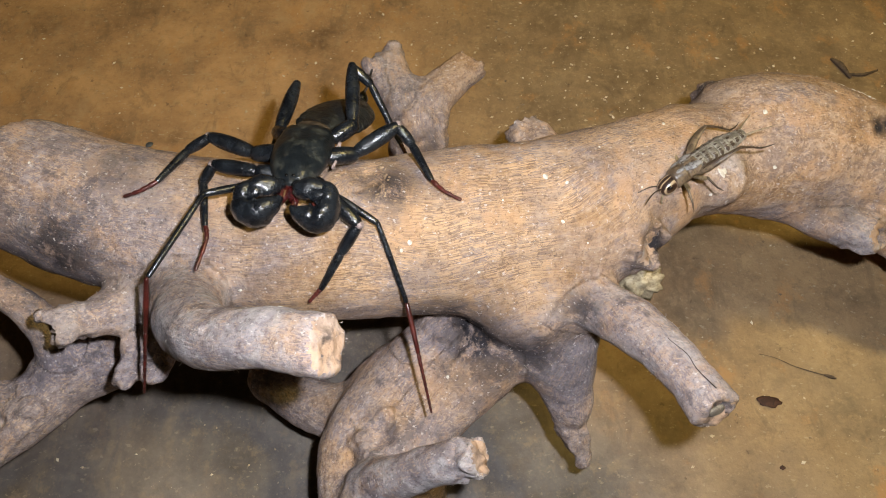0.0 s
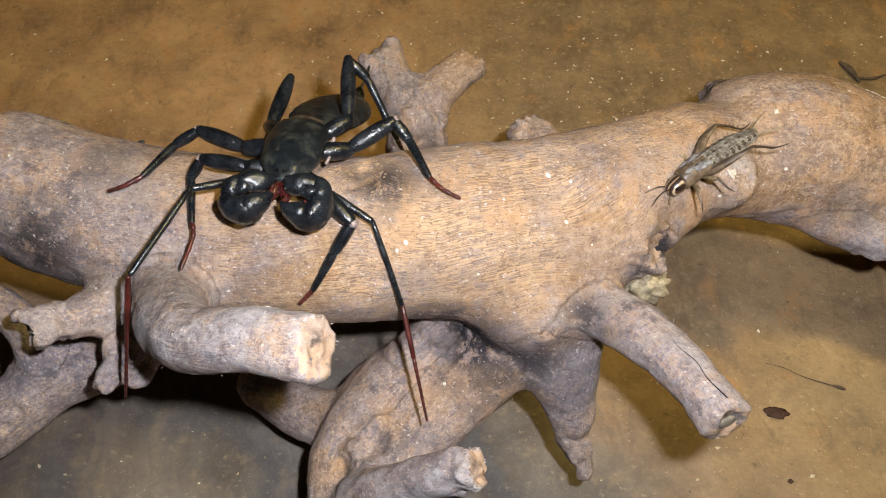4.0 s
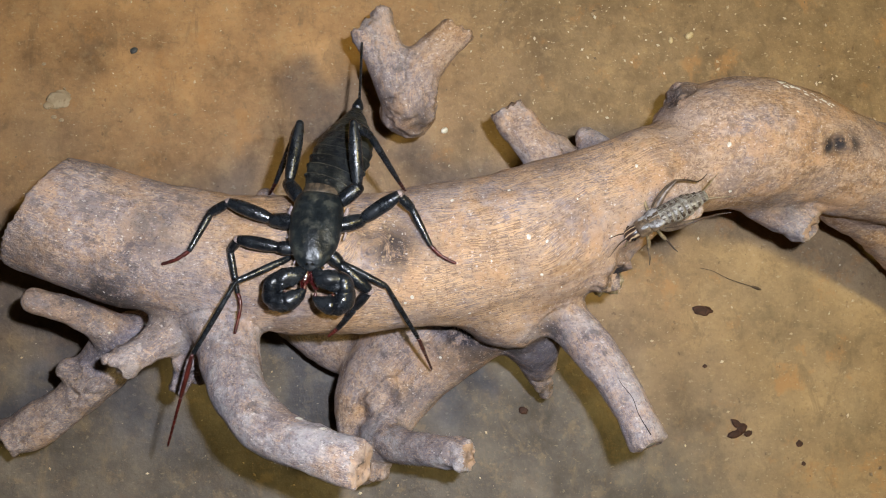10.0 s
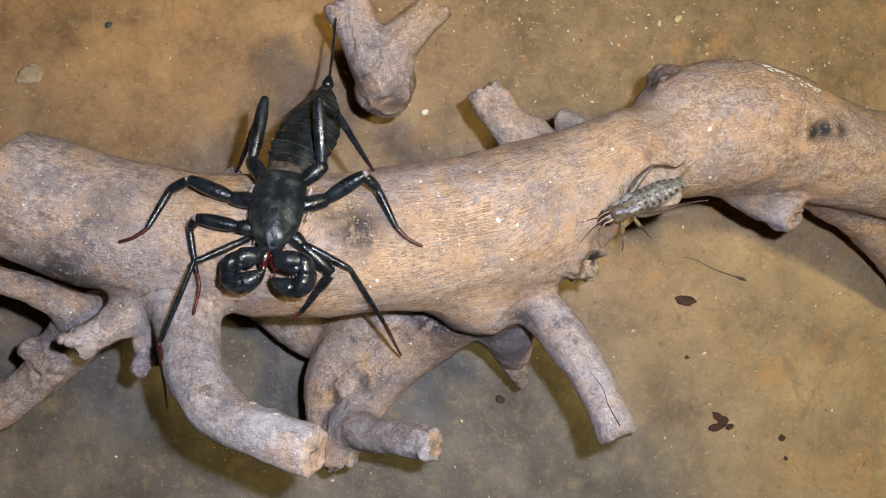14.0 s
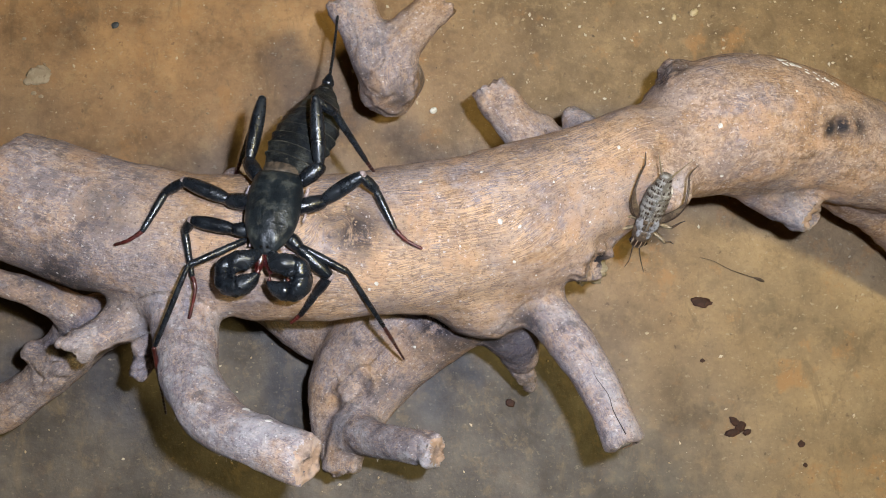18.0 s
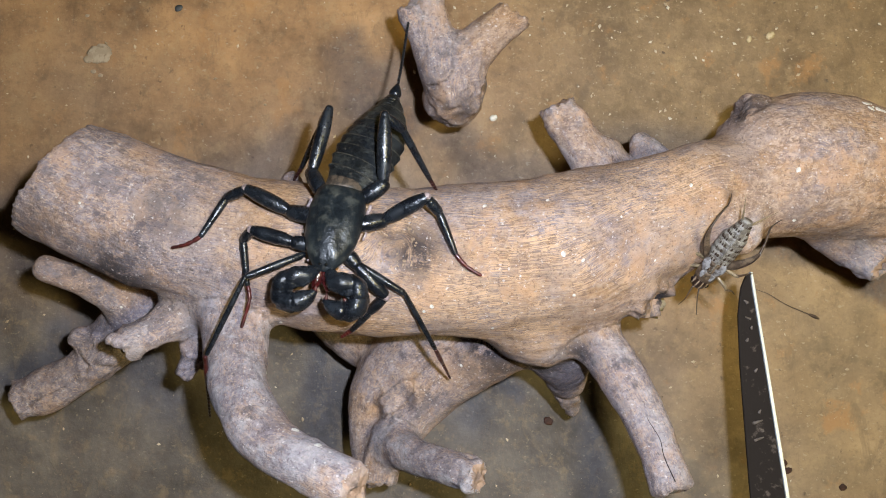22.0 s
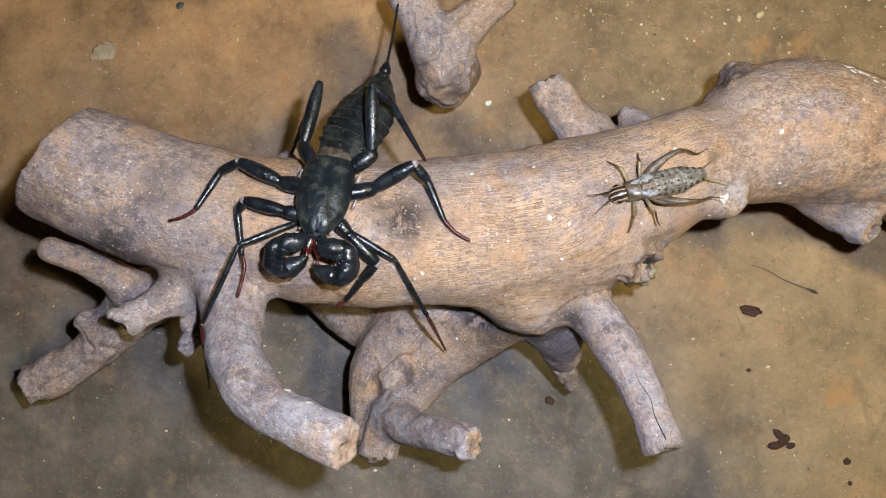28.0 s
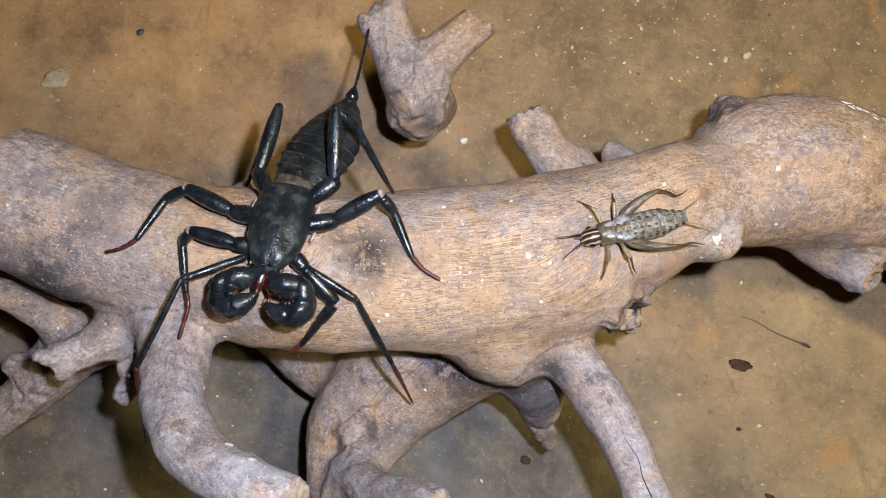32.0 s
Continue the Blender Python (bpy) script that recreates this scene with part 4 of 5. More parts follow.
    # a drying crack along the side branch
    seam = Mat("dark_crack", rough=0.9, spec=0.1).colour((0.03, 0.022, 0.02)).m
    rows = [nearest(wood, p)[0] * 1000 for p in ((38.2, 62.5, 75), (39.3, 59, 77), (41.2, 55.5, 78), (42.0, 52, 79), (43.6, 48.5, 81))]
    part("crack", tube([(*p, r) for p, r in zip(rows, (0.02, 0.05, 0.07, 0.08, 0.12))], 4, 6), seam, wood, "dark drying crack")
    # dark lump added for the shade inside the broken hollow end
    pith = speckled("pith", (0.09, 0.075, 0.06), (0.17, 0.145, 0.115), (0.05, 0.04, 0.03), 600, 0.7)
    ob = part("pith", blob(1.6 * MM, 0.45 * MM, 91, 0.75), pith, wood, "dark plug in the broken end, for the shade of its hollow")
    ob.matrix_basis = Matrix.Translation(Vector((44.6, 44.6, 76.0)) * MM) @ Vector((0.35, -0.8, 0.35)).to_track_quat("Z", "Y").to_matrix().to_4x4()


def blob(r, h, seed, squash=0.5):
    bm = bmesh.new()
    bmesh.ops.create_icosphere(bm, subdivisions=2, radius=1)
    for v in bm.verts:
        k = 1 + 0.28 * noise.noise(v.co * 1.3 + Vector((seed * 7.1, seed * 3.3, 0)))
        v.co = Vector((v.co.x * r * k, v.co.y * r * k * squash, v.co.z * h))
    return bm


def crumb_shape(r, h, seed, squash):
    """A flat crumb with a ragged rim and a lumpy top."""
    bm = bmesh.new()
    bmesh.ops.create_icosphere(bm, subdivisions=3, radius=1)
    at = Vector((seed * 7.1, seed * 3.3, 0))
    for v in bm.verts:
        k = 1 + 0.32 * noise.noise(v.co * 1.4 + at) + 0.22 * noise.noise(v.co * 3.6 + at)
        v.co = Vector((v.co.x * r * k, v.co.y * r * k * squash, v.co.z * h * (1 + 0.5 * noise.noise(v.co * 4.0 + at))))
    return bm


wood_marks(DRIFTWOOD)


# ---- whip scorpion ----
def whip_scorpion():
    O = (-24.0, 92.0, 78.0)  # the animal's base, millimetres
    w = empty("whip_scorpion", tuple(v * MM for v in O), "glossy black whip scorpion standing on the driftwood trunk", "arachnid")

    def rel(*rows):
        return [(r[0] - O[0], r[1] - O[1], r[2] - O[2], *r[3:]) for r in rows]
    up = (0.05, 0.28, 0.95)
    f, r = rel((-25.5, 82.0, 85.6), (-23.8, 98.4, 79.6))
    plate = loft(f, r, up, [(0, 0.9, 0.5, 0.6), (0.03, 1.7, 1.0, 1.0), (0.14, 3.3, 2.0, 1.8), (0.32, 4.85, 2.9, 2.4), (0.52, 5.35, 3.2, 2.6), (0.72, 5.4, 3.0, 2.6), (0.9, 4.9, 2.5, 2.3), (0.98, 4.4, 1.9, 1.8), (1.0, 4.0, 1.2, 1.2)], 40)
    ax = (Vector(r) - Vector(f)).normalized()
    for v in plate.verts:
        p = (v.co * 1000) - Vector(f)
        along, side = p.dot(ax), p.x - ax.x * p.dot(ax)
        if p.z > 0:
            v.co.z -= MM * (0.5 * math.exp(-(side / 0.7) ** 2) * math.exp(-((along - 10) / 3.5) ** 2) + 0.35 * math.exp(-((abs(side) - 2.6) / 0.8) ** 2) * math.exp(-((along - 7) / 2.0) ** 2))
        v.co += Vector((0, 0, 0.00025 * noise.noise(v.co * 700) + 0.00045 * noise.noise(v.co * 260)))
    part("carapace", plate, SHELL, w, "broad dull black carapace narrowing to a blunt front")
    eye = shell_material("eye_gloss", (0.004, 0.004, 0.004), (0.006, 0.006, 0.006), 0.05, 1.0, 0.00001, 0.0)
    for dx in (-0.75, 0.75):
        part("eye", tube(rel((-25.3 + dx * 0.8, 83.5, 86.6, 0.30), (-25.3 + dx * 0.8, 83.4, 86.7, 0.30)), 1, 10), eye, w)
    part("waist", loft(*rel((-23.9, 97.4, 79.2), (-23.3, 100.2, 78.0)), up, [(0, 4.0, 1.5, 1.5), (0.3, 4.0, 2.1, 1.8), (0.7, 3.9, 2.1, 1.8), (1, 3.9, 1.8, 1.6)], 20), speckled("brown_skin", (0.035, 0.027, 0.02), (0.085, 0.062, 0.042), (0.02, 0.015, 0.01), 900, 0.5), w, "dull brown waist skin")
    MARGIN = speckled("plate_margin", (0.05, 0.046, 0.034), (0.015, 0.014, 0.012), (0.10, 0.09, 0.065), 420, 0.5, 0.40, 0.60)
    # abdomen: overlapping plates
    a, b = np.array(rel((-23.6, 98.8, 78.8))[0]), np.array(rel((-17.6, 118.6, 62.0))[0])
    half = [4.2, 5.2, 5.9, 6.25, 6.3, 6.1, 5.6, 4.7, 3.4]
    n = len(half)
    for i, hw in enumerate(half):
        t0, t1 = i / n, (i + 1.22) / n
        nx = half[min(i + 1, n - 1)] if i < n - 1 else 2.3
        bend = lambda t: a + (b - a) * t + np.array((0.9 * math.sin(math.pi * t), 0, 0.7 * math.sin(math.pi * t)))
        hi = 1.9 + 0.9 * math.sin(math.pi * (i + 0.6) / n)
        part("abdomen_plate", loft(bend(t0), bend(t1), up, [(0, hw * 0.88, hi * 0.80, hi * 0.8), (0.15, hw * 0.95, hi * 0.90, hi * 0.85), (0.7, (hw + nx) / 2 + 0.1, hi, hi * 0.85), (0.9, nx + 0.18, hi * 1.02, hi * 0.8), (1.0, nx * 0.95, hi * 0.84, hi * 0.7)], 28), BELLY, w)
        p, q = bend(t0), bend(t1)
        part("plate_margin", loft(p + (q - p) * 0.86, p + (q - p) * 0.97, up, [(0, nx + 0.16, hi * 1.02, hi * 0.78), (0.5, nx + 0.24, hi * 1.035, hi * 0.8), (1.0, nx + 0.05, hi * 0.97, hi * 0.75)], 28), MARGIN, w)
    rings = spline(rel((-18.0, 117.9, 62.4, 2.2), (-17.5, 119.5, 61.8, 1.8), (-17.2, 120.9, 61.4, 1.5)), 2)
    for i in range(3):
        p, q = rings[i], rings[i + 1]
        part("tail_ring", tube([(*p[:3], p[3]), (*((p + q) / 2)[:3], p[3] * 1.06), (*q[:3], q[3])], 2, 14), BELLY, w)
    part("tail_bulb", tube(rel((-17.2, 120.7, 61.4, 1.1), (-16.9, 121.9, 61.3, 1.4), (-16.6, 123.3, 61.5, 0.7), (-16.5, 123.8, 61.5, 0.28)), 4, 14), GLOSS, w, "glossy tail bulb")
    whip = spline(rel((-16.5, 123.6, 61.6, 0.32), (-16.5, 129.5, 56.5, 0.32), (-16.5, 136.0, 52.0, 0.30), (-16.4, 141.5, 49.0, 0.29), (-15.6, 148.5, 47.0, 0.22)), 8)
    cord = speckled("whip_joint_skin", (0.20, 0.13, 0.085), (0.11, 0.06, 0.04), (0.05, 0.03, 0.02), 900, 0.4)
    part("whip_cord", tube([(*p[:3], p[3] * 0.55) for p in whip], 1, 6), cord, w, "pale brown skin between the beads of the tail whip")
    for i in range(0, len(whip) - 1):
        p, q = whip[i], whip[i + 1]
        m = p * 0.18 + q * 0.82
        part("whip_segment", tube([(*p[:3], p[3] * 0.8), (*(p * 0.6 + m * 0.4)[:3], p[3] * 1.05), (*m[:3], p[3] * 1.2)], 2, 6), GLOSS, w)

    # pedipalps: thick arms folded into rings before the mouth
    def palp(upper, elbow, hand, hole, inner, mid, k):
        def set_up(rows):
            return [(mid[0] + (x - mid[0]) * k + 0.9, 77.8 + (y - 77.8) * k + 0.6, z + 2.3, *[q * (0.5 + 0.5 * k) for q in r]) for x, y, z, *r in rows]
        upper, elbow, hand, inner, hole = set_up(upper), set_up(elbow), set_up(hand), set_up(inner), set_up([hole])[0]

        def knobbly(bm):
            for v in bm.verts:
                v.co += v.co.normalized() * 0.0005 * noise.noise(v.co * 800) + Vector((0, 0, 0.0004 * noise.noise(v.co * 380)))
            return bm
        arm = part("pedipalp", knobbly(tube(rel(*upper), 4, 18)), GLOSS, w, "glossy black folded pedipalp")
        part("elbow", knobbly(tube(rel(*elbow), 4, 18, 1.2)), GLOSS, arm)
        part("apophysis", knobbly(tube(rel(*inner), 4, 14)), GLOSS, arm, "blunt inner spur of the pedipalp")
        n = len(hand)
        part("hand", knobbly(tube(rel(*[(x, y, z - 0.7, r) for x, y, z, r in hand[:n - 2]]), 5, 20, 1.35)), GLOSS, arm, "swollen glossy hand")
        part("fixed_finger", tube(rel(*hand[n - 3:]), 4, 14, 1.25), GLOSS, arm)
        p = np.array(hand[-1])
        part("claw_tip", tube(rel((p[0], p[1], p[2], p[3] * 0.9), (p[0] + 0.25, p[1] + 0.7, p[2] + 0.3, p[3] * 0.55), (p[0] + 0.2, p[1] + 1.5, p[2] + 0.3, 0.1)), 3, 8), RED, arm)
        ring = upper + elbow + hand[:-1]
        for k in (1, 2, 4, 5, 7, 8, 9, 10):
            a, h = np.array(ring[k][:3]), np.array(hole)
            d = h - a
            ln = np.linalg.norm(d)
            s, e = a + d * (ring[k][3] * 0.8 / ln), a + d * min(0.8, (ring[k][3] + 0.7) / ln)
            part("spine", tube(rel((*(s + (0, 0, 0.5)), 0.38), (*((s + e) / 2 + (0, 0, 0.7)), 0.26), (*(e + (0, 0, 0.8)), 0.05)), 2, 6), RED if k % 4 == 1 else GLOSS, arm)
    palp([(-27.43, 82.11, 83.6, 1.248), (-29.07, 81.02, 84.4, 1.924), (-30.89, 80.66, 84.9, 2.08), (-32.71, 80.2, 84.9, 1.664)],
         [(-32.53, 80.75, 84.7, 1.352), (-33.89, 79.47, 84.6, 1.872), (-34.62, 78.02, 84.3, 1.664)],
         [(-34.62, 78.38, 84.3, 1.664), (-34.35, 76.47, 84.2, 2.08), (-32.71, 75.29, 84.1, 2.288), (-30.25, 75.29, 84.3, 2.184), (-28.25, 76.38, 84.6, 1.612), (-26.8, 77.65, 84.9, 0.676)], (-30.53, 78.11, 84.2), [(-33.26, 79.2, 85, 1.56), (-31.8, 78.84, 85.3, 1.196), (-30.44, 78.93, 85.2, 0.52)], (-30.5, 78), 0.86)
    palp([(-24.97, 81.48, 83.6, 1.144), (-23.69, 79.75, 84.6, 1.872), (-21.96, 79.84, 85, 1.924), (-20.23, 79.84, 84.8, 1.612)],
         [(-20.6, 80.38, 84.6, 1.352), (-19.32, 79.29, 84.4, 1.82), (-18.87, 77.75, 84.1, 1.768)],
         [(-18.87, 78.2, 84.1, 1.664), (-19.05, 76.11, 83.9, 2.132), (-20.42, 74.65, 83.7, 2.288), (-22.42, 74.38, 83.8, 2.08), (-24.24, 75.02, 84.1, 1.456), (-25.51, 76.02, 84.4, 0.572)], (-22.15, 77.38, 83.9), [(-20.05, 78.84, 84.7, 1.56), (-21.24, 78.2, 85, 1.248), (-22.6, 78.2, 84.9, 0.52)], (-22.0, 78), 0.94)
    for i, (x, y, z) in enumerate(((-26.4, 81.6, 83.6), (-24.8, 81.4, 83.6))):
        part("chelicera", tube(rel((x, y + 1.8, z + 0.4, 1.15), (x, y - 0.4, z + 1.0, 1.25), (x + (0.5 if i else -0.5), y - 2.6, z + 1.2, 0.6)), 3, 12), FLESH, w, "wet dark red mouthpart")

    for x, y, z, r in ((-30.2, 90.0, 81.0, 0.8), (-30.0, 95.2, 80.2, 1.0), (-18.3, 94.6, 80.6, 1.0), (-18.6, 89.4, 82.0, 0.7), (-28.8, 98.6, 79.0, 0.8), (-18.8, 98.8, 79.2, 0.9), (-28.6, 84.6, 83.6, 0.5), (-22.4, 83.8, 83.8, 0.5)):
        part("joint_skin", tube(rel((x - 0.3, y - 0.7, z - 0.5, r * 0.45), (x + 0.2, y + 0.7, z - 0.6, r * 0.35)), 2, 10), SKIN, w)

    # walking legs: femur, knee, shin and foot, each on its leg
    def leg(rows, radii, foot=RED, tarsus=4, skin=SKIN):
        base = part("leg", tube(rel((*rows[0], radii[0]), (*((np.array(rows[0]) + rows[1]) / 2), radii[0] * 1.15), (*rows[1], radii[0])), 3, 12), GLOSS, w)
        d = np.array(rows[2], float) - rows[1]
        fem = [(*(np.array(rows[1]) + d * t), radii[1] * k) for t, k in ((0.03, 0.75), (0.3, 1.08), (0.7, 1.1), (0.97, 0.8))]
        part("femur", tube(rel(*fem), 4, 14), GLOSS, base)
        part("knee_skin", tube(rel((*(np.array(rows[2]) - d * 0.02), radii[2] * 0.9), (*(np.array(rows[2]) + d * 0.03), radii[2] * 0.86)), 2, 10), skin, base)
        d = np.array(rows[3], float) - rows[2]
        part("patella", tube(rel(*[(*(np.array(rows[2]) + d * t), radii[2] * k) for t, k in ((0.0, 0.85), (0.5, 1.05), (0.95, 0.9))]), 3, 12), GLOSS, base)
        d = np.array(rows[4], float) - rows[3]
        part("shin", tube(rel(*[(*(np.array(rows[3]) + d * t), radii[3] * k) for t, k in ((0.0, 0.85), (0.15, 1.1), (0.6, 0.95), (0.98, 0.72))]), 3, 10), GLOSS, base)
        foot_rows = spline([rows[4], *rows[5:]], max(2, tarsus // max(1, len(rows) - 5)))
        for i in range(len(foot_rows) - 1):
            p, q = foot_rows[i], foot_rows[i + 1]
            k = 1 - 0.45 * i / len(foot_rows)
            part("foot_joint", tube(rel((*p, radii[4] * k * 0.8), (*(p * 0.3 + q * 0.7), radii[4] * k), (*(p * 0.06 + q * 0.94), radii[4] * k * 0.85)), 2, 8), foot, base)

    R4 = (1.45, 1.3, 1.02, 0.72, 0.5)
    leg([(-19.5, 97.0, 79.5), (-16.0, 99.8, 79.5), (-16.6, 112.9, 81.2), (-13.2, 111.0, 78.6), (-7.5, 102.5, 70.5), (-6.0, 100.5, 68.0)], R4, WHIP, skin=GLOSS)
    leg([(-28.5, 98.0, 78.5), (-31.0, 101.5, 75.5), (-28.8, 114.6, 74.2), (-31.0, 112.0, 69.5), (-36.0, 104.0, 62.0), (-38.5, 101.5, 57.0)], R4, WHIP, skin=GLOSS)
    leg([(-20.0, 91.5, 81.0), (-15.6, 92.8, 79.8), (-7.4, 97.7, 82.0), (-4.8, 95.2, 79.8), (-1.0, 87.4, 79.2), (1.2, 85.2, 78.9), (4.3, 83.6, 78.4)], (1.5, 1.4, 1.08, 0.78, 0.52))
    leg([(-29.0, 92.5, 81.0), (-33.5, 93.2, 79.8), (-42.6, 97.0, 80.0), (-46.8, 95.1, 78.4), (-50.9, 87.0, 79.8), (-53.7, 85.3, 79.4), (-56.7, 84.5, 78.8)], (1.5, 1.35, 1.05, 0.76, 0.52))
    leg([(-28.5, 87.0, 82.0), (-31.8, 87.2, 82.4), (-40.3, 89.0, 82.2), (-42.5, 87.0, 79.6), (-41.2, 78.2, 78.6), (-40.6, 75.5, 78.4), (-42.0, 69.8, 77.5)], (1.3, 1.25, 1.0, 0.72, 0.50))
    leg([(-22.0, 86.0, 81.0), (-20.0, 84.0, 80.8), (-14.0, 78.2, 78.8), (-17.3, 74.8, 74.8), (-21.3, 70.4, 69.2), (-23.6, 68.7, 67.4)], (1.3, 1.35, 1.1, 0.8, 0.55))
    return w, O


SCORPION, SCORPION_AT = whip_scorpion()


def feeler(rows, radii, name):
    """One rigid piece of a long feeler leg: from its joint at the origin along +x, a chain of joints."""
    w = SCORPION
    length, parts_n = rows
    first = None
    stem = 0.46 if parts_n > 1 else 1.0  # the share of the first, long joint
    cuts = [0.0] + [stem + (1 - stem) * i / max(1, parts_n - 1) for i in range(parts_n)]
    for i in range(parts_n):
        x0, x1 = length * cuts[i], length * (cuts[i] + 0.96 * (cuts[i + 1] - cuts[i]))
        r0 = radii[0] + (radii[1] - radii[0]) * cuts[i]
        mat = GLOSS if radii[0] > 0.5 else RED
        ob = part(name if first is None else "feeler_joint", tube([(x0, 0, 0, r0 * 0.8), (x0 * 0.6 + x1 * 0.4, 0, 0, r0), (x1, 0, 0, r0 * 0.85)], 2, 8), mat, first or w, "long thin feeler leg" if first is None else "")
        first = first or ob
    return first


def aim(a, b):
    """The pose at a whose x axis points at b (millimetres, in the animal's space)."""
    d = Vector(b) - Vector(a)
    return Matrix.Translation(Vector(a) * MM) @ d.to_track_quat("X", "Z").to_matrix().to_4x4()


# joints of the two feeler legs: base, knee, ankle, tip at each time (millimetres, world)
FEELERS = {
    "left": (11.6, 17.5, 24.0, [
        (0.0, (-30.0, 85.0, 82.5), (-40.5, 79.6, 86.5), (-47.0, 65.6, 85.5), (-52.0, 53.0, 63.8)),
        (7.4, (-30.0, 85.0, 82.5), (-40.5, 79.6, 86.5), (-47.0, 65.6, 85.5), (-52.0, 53.0, 63.8)),
        (8.0, (-30.0, 85.0, 82.5), (-40.5, 80.5, 86.5), (-48.5, 67.0, 84.0), (-53.0, 48.0, 76.0)),
        (8.2, (-30.0, 85.0, 82.5), (-40.8, 82.0, 86.5), (-52.0, 69.0, 84.0), (-62.0, 50.0, 78.0)),
        (8.6, (-30.0, 85.0, 82.5), (-41.0, 83.5, 85.0), (-53.0, 72.0, 84.0), (-68.0, 59.0, 82.0)),
        (9.0, (-30.0, 85.0, 82.5), (-42.5, 87.0, 83.0), (-55.6, 79.3, 82.0), (-80.0, 80.0, 81.0)),
        (9.4, (-30.0, 85.0, 82.5), (-41.0, 82.0, 86.0), (-51.5, 69.0, 84.0), (-62.0, 52.0, 80.0)),
        (9.8, (-30.0, 85.0, 82.5), (-40.5, 79.8, 86.5), (-48.5, 66.0, 84.0), (-53.5, 48.0, 76.0)),
        (10.1, (-30.0, 85.0, 82.5), (-40.6, 80.0, 86.5), (-49.5, 66.5, 84.0), (-57.5, 49.5, 72.0)),
        (10.6, (-30.0, 85.0, 82.5), (-40.5, 79.6, 86.5), (-47.2, 66.0, 84.0), (-52.0, 50.0, 68.0)),
        (12.0, (-30.0, 85.0, 82.5), (-40.5, 79.6, 86.5), (-46.7, 65.8, 84.0), (-50.6, 50.0, 64.0)),
        (32.0, (-30.0, 85.0, 82.5), (-40.5, 79.6, 86.5), (-46.7, 65.8, 84.0), (-50.6, 50.0, 64.0))]),
    "right": (10.7, 16.2, 21.0, [
        (0.0, (-19.5, 84.0, 81.0), (-10.4, 78.6, 78.4), (-5.6, 68.4, 67.4), (-1.7, 53.6, 56.0)),
        (7.2, (-19.5, 84.0, 81.0), (-10.4, 78.6, 78.4), (-5.6, 68.4, 67.4), (-1.7, 53.6, 56.0)),
        (7.6, (-19.5, 84.0, 81.0), (-10.4, 79.0, 79.5), (-2.5, 68.0, 70.0), (3.0, 58.5, 61.0)),
        (8.0, (-19.5, 84.0, 81.0), (-10.0, 81.0, 81.0), (3.0, 72.0, 76.0), (15.0, 62.0, 72.0)),
        (8.2, (-19.5, 84.0, 81.0), (-9.6, 83.0, 82.0), (4.0, 77.0, 80.0), (16.0, 71.0, 79.0)),
        (8.5, (-19.5, 84.0, 81.0), (-11.5, 93.0, 84.0), (2.0, 99.0, 84.0), (14.0, 104.0, 83.0)),
        (8.8, (-19.5, 84.0, 81.0), (-8.5, 84.5, 82.0), (6.0, 80.0, 81.0), (19.0, 74.0, 79.0)),
        (9.0, (-19.5, 84.0, 81.0), (-8.6, 82.6, 80.5), (5.0, 74.5, 79.0), (17.0, 67.0, 77.0)),
        (9.2, (-19.5, 84.0, 81.0), (-9.2, 81.0, 80.5), (2.0, 70.5, 75.0), (11.0, 62.0, 69.0)),
        (9.5, (-19.5, 84.0, 81.0), (-10.2, 79.2, 79.5), (-2.5, 67.5, 71.5), (3.0, 58.5, 63.0)),
        (10.0, (-19.5, 84.0, 81.0), (-10.3, 79.0, 79.0), (-3.7, 67.6, 69.5), (-0.6, 60.0, 50.5)),
        (32.0, (-19.5, 84.0, 81.0), (-10.3, 79.0, 79.0), (-3.7, 67.6, 69.5), (-0.6, 60.0, 50.5))]),
}


def feelers():
    out = []
    for side, (l0, l1, l2, rows) in FEELERS.items():
        pieces = [feeler((l0, 1), (0.75, 0.7), "feeler_femur"), feeler((l1, 1), (0.56, 0.45), "feeler_shin"), feeler((l2, 10), (0.50, 0.26), "feeler_whip")]
        keys = [[], [], []]
        for t, *joints in rows:
            p = [np.array(q) - np.array(SCORPION_AT) for q in joints]
            here = p[0]
            for k, (ln, nxt) in enumerate(zip((l0, l1, l2), p[1:])):
                d = nxt - here if k == 0 else p[k + 1] - p[k]
                d = d / np.linalg.norm(d)
                keys[k].append((t, aim(here, here + d)))
                here = here + d * ln
        out += list(zip(pieces, keys))
    return out


FEELER_KEYS = feelers()


# ---- cricket ----
def stripes_material():
    m = Mat("striped_head", rough=0.3, coat=0.3)
    wv = m.nt.nodes.new("ShaderNodeTexWave")
    wv.wave_type, wv.bands_direction = "BANDS", "Y"
    wv.inputs["Scale"].default_value = 360
    wv.inputs["Distortion"].default_value = 1.5
    wv.inputs["Detail Scale"].default_value = 2.0
    m.link(m.coords(), wv.inputs["Vector"])
    m.colour(m.ramp(wv.outputs["Fac"], (0.45, (0.025, 0.013, 0.009)), (0.76, (0.06, 0.03, 0.018)), (0.92, (0.36, 0.27, 0.17))))
    return m.m


